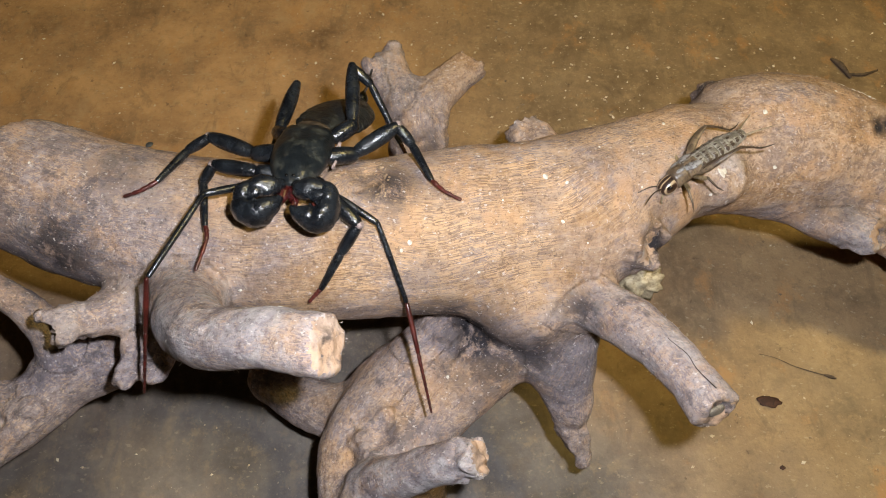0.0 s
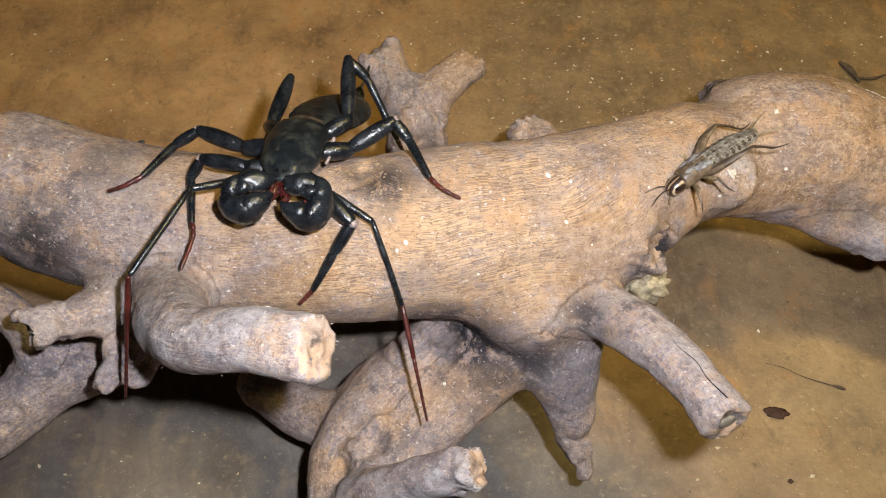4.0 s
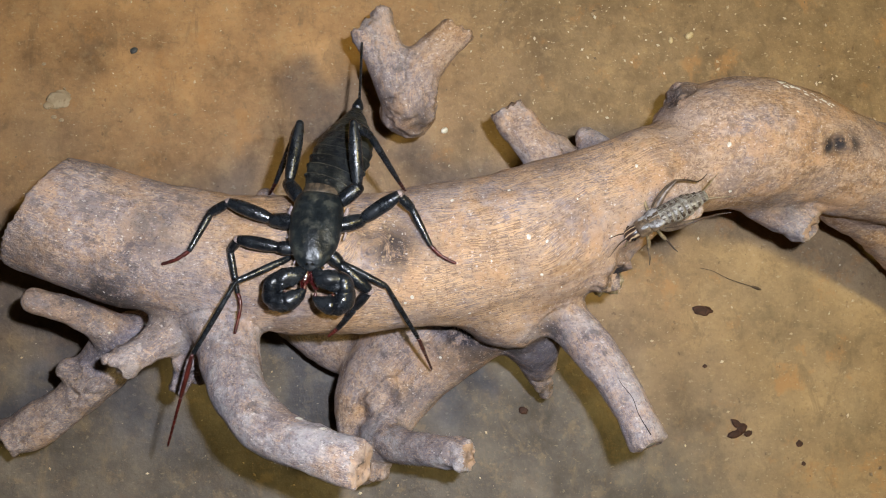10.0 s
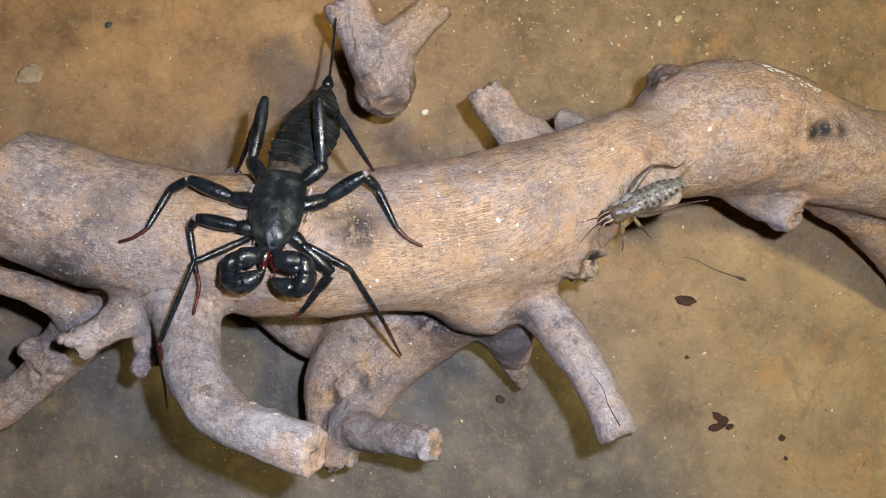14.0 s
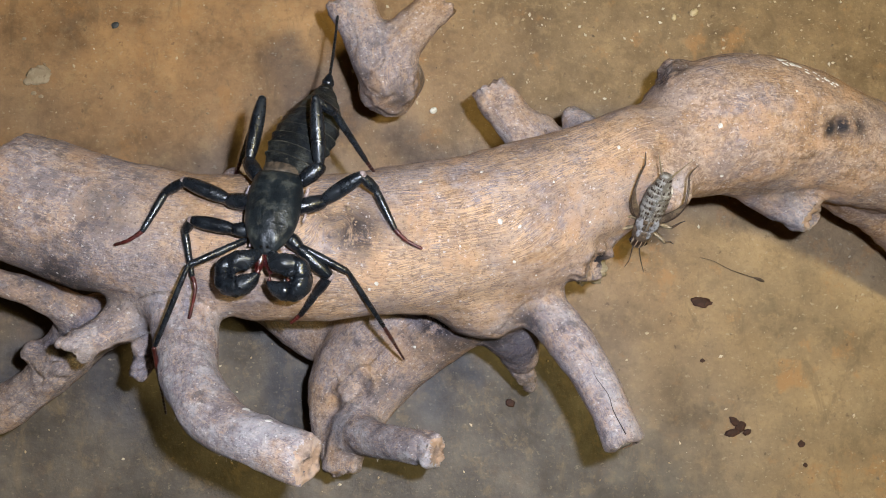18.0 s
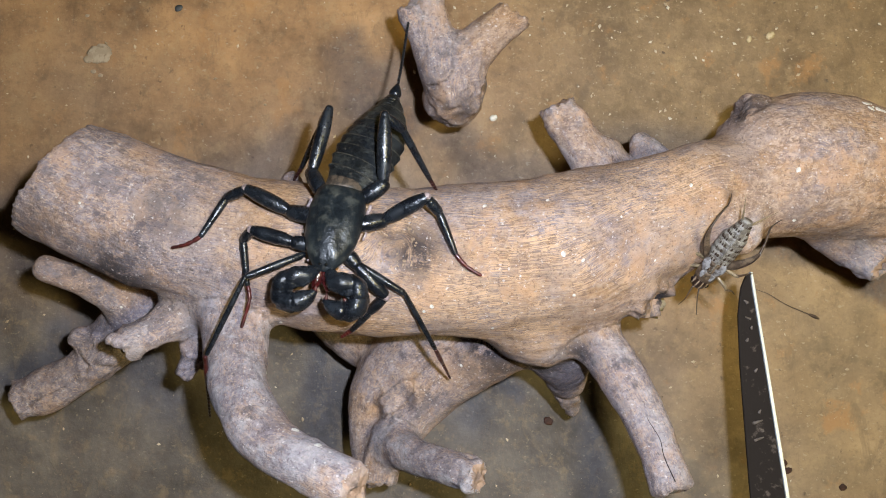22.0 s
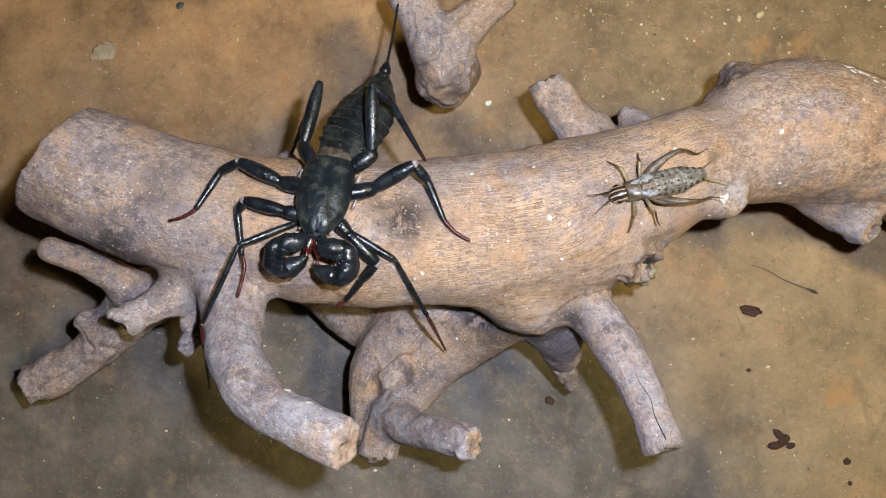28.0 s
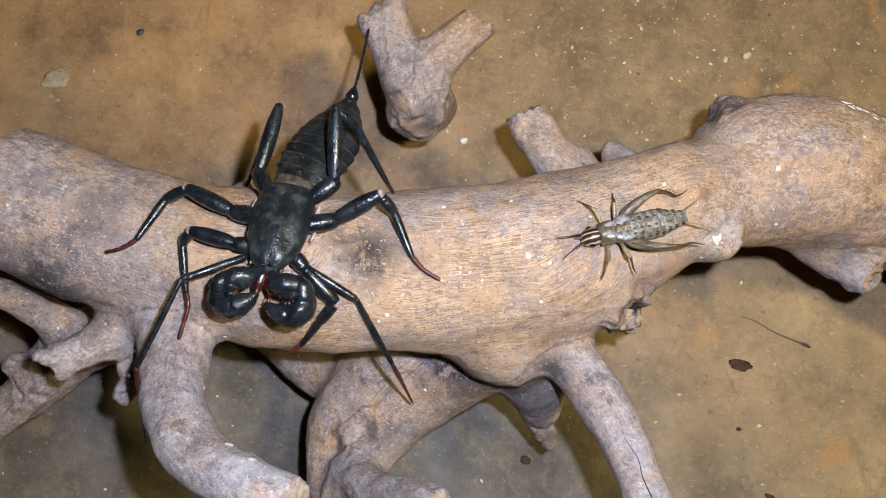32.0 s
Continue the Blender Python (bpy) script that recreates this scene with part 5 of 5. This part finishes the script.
def cricket():
    c = empty("cricket", (0.0515, 0.0925, 0.074), "speckled grey-brown young cricket on the driftwood", "cricket")
    tan = speckled("speckled_tan", (0.15, 0.105, 0.065), (0.075, 0.05, 0.032), (0.03, 0.022, 0.016), 700, 0.4)
    straw = speckled("straw_skin", (0.235, 0.215, 0.18), (0.12, 0.102, 0.080), (0.05, 0.038, 0.028), 1100, 0.4, 0.45, 0.55)
    silver = speckled("silver_skin", (0.25, 0.24, 0.24), (0.13, 0.118, 0.112), (0.05, 0.04, 0.035), 900, 0.25)
    pale = speckled("pale_leg", (0.27, 0.20, 0.11), (0.14, 0.10, 0.055), (0.06, 0.042, 0.025), 600, 0.4)
    dark = speckled("dark_brown", (0.035, 0.022, 0.014), (0.065, 0.04, 0.025), (0.02, 0.013, 0.009), 700, 0.4)
    up = (0, 0, 1)
    head = part("head", loft((9.9, 0, 0.4), (6.6, 0, 0.9), up, [(0, 0.5, 0.5, 0.6), (0.15, 1.3, 1.0, 1.4), (0.5, 1.62, 1.4, 1.7), (0.85, 1.55, 1.4, 1.6), (1, 1.3, 1.2, 1.3)], 20), stripes_material(), c, "dark glossy head with cream stripes")
    black = shell_material("eye_black", (0.008, 0.006, 0.006), (0.015, 0.01, 0.01), 0.15, 0.6, 0.00002, 0.0)
    for s in (-1, 1):
        part("eye", tube([(8.6, s * 1.35, 0.9, 0.40), (8.2, s * 1.5, 0.95, 0.42)], 2, 10), black, head)
        part("palp", tube([(9.7, s * 0.5, -0.4, 0.2), (10.5, s * 0.9, -1.0, 0.18), (10.6, s * 1.0, -1.5, 0.14)], 3, 6), pale, head)
        part("antenna", tube([(9.4, s * 0.6, 1.0, 0.17), (10.8, s * 0.9 + 0.3, 1.9, 0.13), (12.4, s * 1.3 + 0.8, 2.4, 0.10), (14.4, s * 2.0 + 1.2, 2.4, 0.06)], 5, 6), dark, c)
    part("pronotum", loft((6.9, 0, 0.9), (4.2, 0, 1.1), up, [(0, 1.65, 1.6, 1.5), (0.12, 1.95, 1.85, 1.7), (0.6, 2.05, 1.95, 1.8), (0.93, 2.0, 1.9, 1.8), (1, 1.8, 1.7, 1.6)], 22), tan, c, "speckled brown collar shield")
    for s in (-1, 1):
        # the collar's bluish-white sheen, put in as raised pale patches
        part("collar_sheen", loft((6.2, s * 0.75, 2.55), (4.3, s * 0.8, 2.75), up, [(0, 0.2, 0.1, 0.3), (0.3, 0.62, 0.2, 0.3), (0.8, 0.7, 0.2, 0.3), (1, 0.4, 0.1, 0.3)], 12), silver, c, "silvery patch for the sheen on the collar")
        part("wing_pad", loft((4.4, s * 0.9, 2.35), (1.2, s * 1.5, 2.2), up, [(0, 0.6, 0.25, 0.3), (0.3, 1.05, 0.42, 0.4), (0.7, 1.0, 0.42, 0.4), (1, 0.25, 0.15, 0.3)], 14), silver, c, "short silvery wing pad")
    n = 10
    rng = random.Random(5)
    for i in range(n):
        x0, x1 = 4.3 - i * 1.25, 4.3 - (i + 1.2) * 1.25
        t = (i + 0.5) / n
        hw = 2.0 + 0.5 * math.sin(math.pi * min(1, t * 1.1)) - 0.75 * max(0, t - 0.65) / 0.35
        h2 = hw - (0.2 if i > 6 else 0.0)
        z = 1.05 - 0.3 * t
        ring = part("abdomen_ring", loft((x0, 0, z), (x1, 0, z - 0.05), up, [(0, hw * 0.9, hw * 0.74, hw * 0.6), (0.2, hw, hw * 0.82, hw * 0.66), (0.8, h2, h2 * 0.82, h2 * 0.66), (1, h2 * 0.88, h2 * 0.70, h2 * 0.6)], 20), straw if 1 < i else tan, c)
        for s in (-1, 1):
            for yy, ww in ((0.30 + rng.uniform(-0.06, 0.06), rng.uniform(0.12, 0.24)), (0.56 + rng.uniform(-0.05, 0.05), rng.uniform(0.08, 0.2)), (0.74, rng.uniform(0.08, 0.2)), (0.90, rng.uniform(0.28, 0.42))):
                zz = z + hw * 0.82 * math.sqrt(1 - yy * yy) + 0.02
                if rng.random() < 0.85:
                    part("dark_mark", loft((x0 - 0.25, s * yy * hw, zz), (x0 - 0.95, s * yy * hw, zz - 0.03), (0, s * yy, math.sqrt(1 - yy * yy)), [(0, ww * hw * 0.15, 0.02, 0.15), (0.3, ww * hw * 0.48, 0.06, 0.15), (0.7, ww * hw * 0.42, 0.05, 0.15), (1, ww * hw * 0.1, 0.02, 0.15)], 8), dark, ring)
    part("back_line", tube([(4.0, 0, 2.95, 0.12), (0, 0, 3.2, 0.17), (-4, 0, 2.95, 0.15), (-7.2, 0, 2.2, 0.07)], 4, 8, flat=0.5), straw, c, "thin pale line down the back")
    for s in (-1, 1):
        part("cercus", tube([(-7.6, s * 0.7, 0.9, 0.24), (-10.0, s * 1.8, 1.0, 0.15), (-12.8, s * 3.2, 0.9, 0.05)], 4, 6), pale, c)
        hind = part("hind_leg", tube([(2.6, s * 1.8, 0.5, 0.55), (1.0, s * 3.0, 1.4, 0.95), (-1.8, s * 4.3, 2.3, 0.66), (-4.6, s * 5.0, 2.8, 0.28)], 4, 12, 0.7), tan, c, "thick folded hind leg")
        part("thigh_edge", tube([(1.9, s * 2.8, 1.6, 0.16), (-0.2, s * 4.1, 2.5, 0.18), (-2.4, s * 4.9, 2.9, 0.15), (-4.6, s * 5.2, 2.95, 0.12)], 4, 6), dark, hind)
        part("shin", tube([(-4.6, s * 5.0, 2.8, 0.28), (-6.6, s * 4.8, 1.2, 0.21), (-8.4, s * 4.3, -0.6, 0.17)], 3, 8), dark, hind)
        part("foot", tube([(-8.4, s * 4.3, -0.6, 0.16), (-9.7, s * 4.6, -1.0, 0.13), (-10.9, s * 5.1, -1.0, 0.06)], 3, 6), dark, hind)
        for k in range(4):
            part("spine", tube([(-5.8 - 0.6 * k, s * (4.9 - 0.14 * k), 1.8 - 0.6 * k, 0.10), (-6.7 - 0.6 * k, s * (5.3 - 0.14 * k), 1.9 - 0.6 * k, 0.03)], 1, 5), dark, hind)
        for nm, x, dx, reach in (("mid_leg", 3.4, -0.8, 6.0), ("front_leg", 5.6, 1.4, 5.8)):
            lg = part(nm, tube([(x, s * 1.6, 0.0, 0.36), (x + dx * 0.5, s * (reach - 1.6), 0.9, 0.40), (x + dx * 0.8, s * reach * 0.82, 1.2, 0.26)], 3, 8), pale, c)
            part("shin", tube([(x + dx * 0.8, s * reach * 0.82, 1.2, 0.26), (x + dx * 1.3, s * (reach + 0.5), -0.6, 0.17)], 3, 8), dark if nm == "mid_leg" else tan, lg)
            part("foot", tube([(x + dx * 1.3, s * (reach + 0.5), -0.6, 0.16), (x + dx * 1.8, s * (reach + 1.4), -1.1, 0.08)], 2, 6), dark, lg)
    c.scale = (1.06, 1.06, 1.06)
    return c


CRICKET = cricket()
# head and tail of the cricket at each time (millimetres), and its lean to the trunk's side in degrees
CRICKET_ROWS = [
    (0.0, (42.9, 89.0, 73.0), (57.3, 97.5, 77.5), 28), (7.0, (42.9, 89.0, 73.0), (57.3, 97.0, 77.5), 28), (13.0, (42.6, 89.2, 73.0), (57.8, 96.2, 77.5), 28),
    (15.5, (44.0, 88.7, 73.0), (57.4, 97.2, 76.5), 25), (16.0, (46.0, 87.2, 73.0), (56.6, 98.4, 76), 20), (16.4, (46.4, 85.9, 73.0), (54.4, 98.8, 75.5), 14),
    (16.6, (49.2, 85.3, 66.0), (53.4, 97.0, 75.5), 6), (17.0, (50.6, 86.2, 65.0), (53.8, 96.2, 75.5), 2), (18.5, (50.2, 85.7, 65.0), (52.7, 96.4, 75.5), 2), (19.5, (49.9, 85.5, 65.0), (53.4, 96.0, 75.5), 3),
    (21.5, (49.7, 85.8, 65.5), (54.1, 96.0, 75.5), 4), (23.0, (49.7, 85.6, 66.0), (54.5, 96.6, 75.5), 5), (23.6, (49.0, 85.7, 67.0), (54.7, 97.0, 75.5), 6), (24.0, (46.3, 85.9, 69.5), (54.6, 97.6, 76), 12),
    (24.6, (44.3, 85.7, 72.5), (53.9, 98.8, 76), 15), (25.0, (41.8, 86.5, 73.0), (55.0, 99.0, 76.5), 20), (25.5, (38.8, 87.7, 75.0), (53.3, 99.1, 77), 22), (26.5, (35.0, 91.0, 77.0), (51.0, 99.5, 77.5), 15),
    (27.5, (31.7, 93.7, 78.5), (48.6, 99.5, 77.5), 8), (28.0, (32.2, 93.8, 78.5), (49.2, 98.9, 77.5), 8), (29.0, (30.9, 93.9, 78.5), (48.2, 99.6, 77.5), 8), (30.0, (29.6, 92.8, 78.5), (47.2, 98.2, 77.5), 8), (32.0, (30.0, 92.6, 78.5), (47.8, 97.8, 77.5), 8)]


def cricket_keys():
    out = []
    for t, h, q, lean in CRICKET_ROWS:
        h, q = Vector(h) * MM, Vector(q) * MM
        d = (h - q).normalized()
        side = Vector((0, 0, 1)).cross(d).normalized()
        upw = d.cross(side)
        m = Matrix((d, side, upw)).transposed().to_4x4()
        mid = h - d * 9.6 * MM
        out.append((t, Matrix.Translation(mid) @ m @ pose(0, 0, 0, lean, 0, 0)))
    return out


# ---- metal probe ----
def probe():
    m = Mat("dirty_steel", rough=0.75, spec=0.08)
    m.colour(m.mix(m.math("MULTIPLY", m.band(m.noise(420, 5, 0.66), 0.56, 0.70), 0.6), (0.018, 0.014, 0.012), (0.14, 0.11, 0.09))).bump(m.noise(900, 3), 0.0002, 0.4)
    e = Mat("bright_steel", rough=0.42, metal=0.35)
    e.colour(e.mix(e.noise(400, 4), (0.30, 0.33, 0.36), (0.52, 0.55, 0.59)))
    p = empty("tweezer_arm", (0.08, -0.05, 0.06), "dark dirty steel tweezer arm with a bright edge", "tweezers")

    def strip(rows, th):
        bm = bmesh.new()
        rings = []
        for y, x0, x1, z in rows:
            rings.append([bm.verts.new((x * MM, y * MM, (z + dz) * MM)) for x, dz in ((x0, -th / 2), (x1, -th / 2), (x1, th / 2), (x0, th / 2))])
        for a, b in zip(rings, rings[1:]):
            for k in range(4):
                bm.faces.new((a[k], a[(k + 1) % 4], b[(k + 1) % 4], b[k]))
        bm.faces.new(rings[0][::-1])
        bm.faces.new(rings[-1])
        bmesh.ops.bevel(bm, geom=[ed for ed in bm.edges], offset=0.12 * MM, segments=1, affect="EDGES")
        return bm
    blade = part("blade", strip([(0, -0.6, 0.2, 0), (-3, -2.2, 0.3, 0), (-9, -3.5, 0.6, 0.2), (-20, -4.3, 1.1, 0.6), (-45, -5.2, 2.2, 1.6), (-120, -7.0, 4.4, 6.0)], 0.7), m.m, p, "dark dirty blade face", smooth=False)
    part("edge", strip([(0.4, 0.15, 0.7, 0.1), (-3, 0.25, 0.95, 0.1), (-9, 0.55, 1.2, 0.3), (-20, 1.05, 1.8, 0.7), (-45, 2.1, 2.95, 1.7), (-120, 4.3, 5.4, 6.1)], 1.1), e.m, p, "bright worn edge", smooth=False)
    crumb = speckled("dried_crumb", (0.16, 0.13, 0.11), (0.10, 0.08, 0.065), (0.12, 0.09, 0.07), 900, 0.8)
    rng = random.Random(4)
    for k in range(9):
        y = -4 - 34 * rng.random()
        part("crumb", tube([(-0.8 - 2.4 * rng.random() * min(1, -y / 12), y, 0.55 + 0.03 * -y, 0.22 + 0.2 * rng.random()), (-0.6 - 1.6 * rng.random(), y + 0.5, 0.6 + 0.03 * -y, 0.15)], 1, 6), crumb, blade)
    return p


PROBE = probe()
# tip and a point down the blade (millimetres) at each time
PROBE_ROWS = [
    (0.0, (120, -60, 70), (128, -110, 72)), (20.0, (120, -60, 70), (128, -110, 72)), (20.5, (124, 10, 58), (132, -37, 61)), (20.7, (100, 62, 55), (107, 15, 58)), (20.8, (87.7, 79.5, 55), (94.3, 33, 58)), (20.9, (80.4, 80.5, 55), (87.0, 34, 58)), (21.0, (77.8, 82.4, 55), (84.4, 36, 58)), (21.1, (74.1, 84.2, 55), (80.7, 37.7, 58)), (21.3, (68.3, 86.9, 55), (74.9, 40.4, 58)), (21.5, (66.7, 87.0, 55), (73.3, 40.5, 58)),
    (22.0, (63.6, 88.5, 55), (70.3, 41.1, 58)), (23.0, (61.0, 88.0, 55), (67.4, 39.9, 58)), (24.0, (61.8, 91.3, 55), (68.7, 38.1, 58)), (25.5, (56.0, 90.0, 55), (65.3, 36.9, 58)),
    (26.5, (56.0, 91.8, 55), (65.0, 35.0, 58)), (27.5, (57.0, 93.0, 55), (64.9, 34.1, 58)), (27.7, (66.0, 92.6, 56), (75.0, 34.0, 59)), (27.8, (73.1, 91.5, 58), (83.2, 34.0, 61)), (28.05, (106.0, 20.0, 68), (116.0, -35.0, 71)), (28.4, (120, -60, 70), (128, -110, 72)), (32.0, (120, -60, 70), (128, -110, 72))]


def probe_keys():
    out = []
    for t, tip, back in PROBE_ROWS:
        a, b = Vector(tip) * MM, Vector(back) * MM
        y = (a - b).normalized()
        x = y.cross(Vector((0, 0, 1))).normalized()
        m = Matrix((x, y, x.cross(y))).transposed().to_4x4()
        out.append((t, Matrix.Translation(a) @ m @ pose(0, 0, 0, 0, 4, 0)))
    return out


# ---- torch ----
def torch():
    led = glow("torch_glow", (0.86, 0.945, 1.12), TORCH_POWER)
    case = Mat("black_plastic", rough=0.5).colour((0.02, 0.02, 0.02)).m
    t = empty("torch", (0.024, 0.008, 0.24), "small black torch with a white glowing lens", "torch")
    bm = bmesh.new()
    bmesh.ops.create_cone(bm, cap_ends=True, segments=24, radius1=0.004, radius2=0.005, depth=0.006, matrix=Matrix.Translation((0, 0, 0.0035)))
    part("case", bm, case, t)
    bm = bmesh.new()
    bmesh.ops.create_circle(bm, cap_ends=True, segments=20, radius=0.0028)
    bmesh.ops.translate(bm, verts=bm.verts[:], vec=(0, 0, -0.0003))
    part("lens", bm, led, t, "white glowing lens", smooth=False)
    return t


TORCH = torch()


# ---- droppings and specks on the board ----
def specks():
    brown = speckled("dried_brown", (0.040, 0.016, 0.010), (0.065, 0.027, 0.016), (0.02, 0.010, 0.008), 500, 0.75)
    white = speckled("chalk_white", (0.75, 0.72, 0.65), (0.6, 0.56, 0.48), (0.4, 0.35, 0.28), 600, 0.7)
    cream = speckled("pale_flake", (0.62, 0.5, 0.3), (0.5, 0.38, 0.2), (0.3, 0.2, 0.1), 600, 0.7)
    stone = speckled("dark_stone", (0.05, 0.055, 0.06), (0.08, 0.085, 0.09), (0.02, 0.02, 0.02), 500, 0.5)
    for i, (x, y, r, s, a, mat, nm, lb) in enumerate((
            (84, 73, 3.0, 0.48, -8, brown, "dropping", "dried dark brown dropping on the board"), (92.2, 35.2, 2.2, 0.5, 10, brown, "dropping", "dried dark brown dropping on the board"),
            (94.6, 36.9, 1.7, 0.8, 60, brown, "dropping", "dried dark brown dropping on the board"), (93.0, 38.4, 1.8, 0.55, -35, brown, "dropping", "dried dark brown dropping on the board"), (96.4, 35.4, 1.2, 0.7, 20, brown, "dropping", "small dried brown dropping on the board"), (112, 32, 1.1, 0.8, 0, brown, "dropping", "small dried brown dropping on the board"),
            (28, 44, 1.3, 0.9, 0, brown, "dropping", "small round dark red-brown dropping on the board"), (113, 26, 0.7, 0.9, 0, brown, "dropping", "tiny dried brown dropping on the board"),
            (84, 56, 0.7, 0.8, 0, brown, "dropping", "tiny dried brown dropping on the board"), (-89, 156, 1.2, 0.8, 40, stone, "pebble", "small dark pebble on the board"),
            (84, 159.5, 1.5, 0.7, 30, cream, "flake", "pale yellow flake on the board"), (78, 158, 1.1, 0.7, 80, cream, "flake", "pale yellow flake on the board"), (6, 130, 1.2, 0.75, 20, white, "flake", "chalk white flake on the board"))):
        ob = part(nm, crumb_shape(r * MM, 0.22 * MM * min(1.5, r), i + 1, s) if mat is brown else blob(r * MM, 0.35 * MM * min(1.5, r), i + 1, s), mat)
        ob.location = (x * MM, y * MM, 0.0003)
        ob.rotation_euler.z = radians(a)
        tagged(ob, lb, nm)



def board_litter():
    pale = speckled("pale_mortar", (0.33, 0.255, 0.175), (0.41, 0.325, 0.23), (0.24, 0.17, 0.11), 300, 0.85)
    ob = part("mortar_smear", crumb_shape(3.3 * MM, 0.14 * MM, 70, 0.85), pale)
    ob.location = (-0.1114, 0.1409, 0.0002)
    tagged(ob, "flat pale grey mortar smear on the board", "smear")
    for i, (x, y, r) in enumerate(((-114.5, 139, 1.6), (-112.7, 135.5, 0.9), (-110.5, 134.5, 0.8), (-116, 152, 0.7))):
        ob = part("mortar_crumb", blob(r * MM, 0.35 * MM, 80 + i, 0.7), pale)
        ob.location = (x * MM, y * MM, 0.0003)
        tagged(ob, "small pale mortar crumb on the board", "crumb", group="mortar crumbs")
    dark = speckled("dry_stalk", (0.07, 0.045, 0.03), (0.12, 0.08, 0.05), (0.04, 0.03, 0.02), 500, 0.7)
    part_rows = (("dry_stalk", [(84, 86, 0.4, 0.08), (88, 84.9, 0.45, 0.08), (93, 82.3, 0.45, 0.10), (100.5, 79.7, 0.5, 0.15)], "thin dark dry stalk lying on the board"),
                 ("bark_chip", [(127.5, 189, 0.6, 0.5), (129.5, 186, 1.0, 1.0), (131.5, 181, 0.8, 0.5)], "small dark curled bark chip on the board"),
                 ("bark_chip", [(131.5, 182.5, 0.6, 0.4), (136, 182, 1.0, 0.5), (141, 184, 0.7, 0.3)], "small dark curled bark chip on the board"))
    for nm, rows, lb in part_rows:
        tagged(part(nm, tube(rows, 4, 8), dark), lb, "stalk" if nm == "dry_stalk" else "bark chip")
    ob = part("stalk_bud", tube([(99.8, 80.0, 0.6, 0.3), (101.4, 79.4, 0.6, 0.5), (102.4, 79.0, 0.6, 0.25)], 3, 8), dark)
    tagged(ob, "small dark bud at the end of a dry stalk", "bud")


specks()
board_litter()


def grit():
    """Pale crumbs and sand grains strewn over the board."""
    rng = random.Random(7)
    mat = Mat("sand_grain", rough=0.7)
    mat.colour(mat.ramp(mat.nt.nodes.new("ShaderNodeNewGeometry").outputs["Random Per Island"], (0.0, (0.12, 0.08, 0.05)), (0.3, (0.45, 0.33, 0.2)), (0.7, (0.62, 0.5, 0.34)), (1.0, (0.78, 0.7, 0.56))))
    bm = bmesh.new()
    for k in range(1900):
        x, y = rng.uniform(-150, 150), rng.uniform(-5, 230)
        if k > 1000:
            x, y = rng.gauss(55, 60), rng.gauss(165, 28)
        r = 0.10 + 0.6 * rng.random() ** (4 if k < 1000 else 3)
        a = rng.uniform(0, 6.28)
        vs = [bm.verts.new(((x + r * k * math.cos(a + t)) * MM, (y + r * k * math.sin(a + t)) * MM, z * r * MM)) for t, k, z in ((0, 1.2, 0.15), (1.5, 0.7, 0.1), (3.0, 1.1, 0.2), (4.6, 0.75, 0.1), (0.6, 0.2, 0.7))]
        for i in range(4):
            bm.faces.new((vs[i], vs[(i + 1) % 4], vs[4]))
        bm.faces.new((vs[3], vs[2], vs[1], vs[0]))
    ob = part("grit", bm, mat.m, smooth=False)
    ob.location.z = 0.0004
    return tagged(ob, "pale sand grains and crumbs strewn on the board", "grit", kind="stuff")


grit()


def motions():
    walk(TORCH, [(t, pose(*row) @ Matrix.Translation(TORCH_OFFSET)) for t, *row in PATH])
    for ob, rows in FEELER_KEYS:
        walk(ob, rows)
    walk(CRICKET, cricket_keys())
    walk(PROBE, probe_keys())


motions()
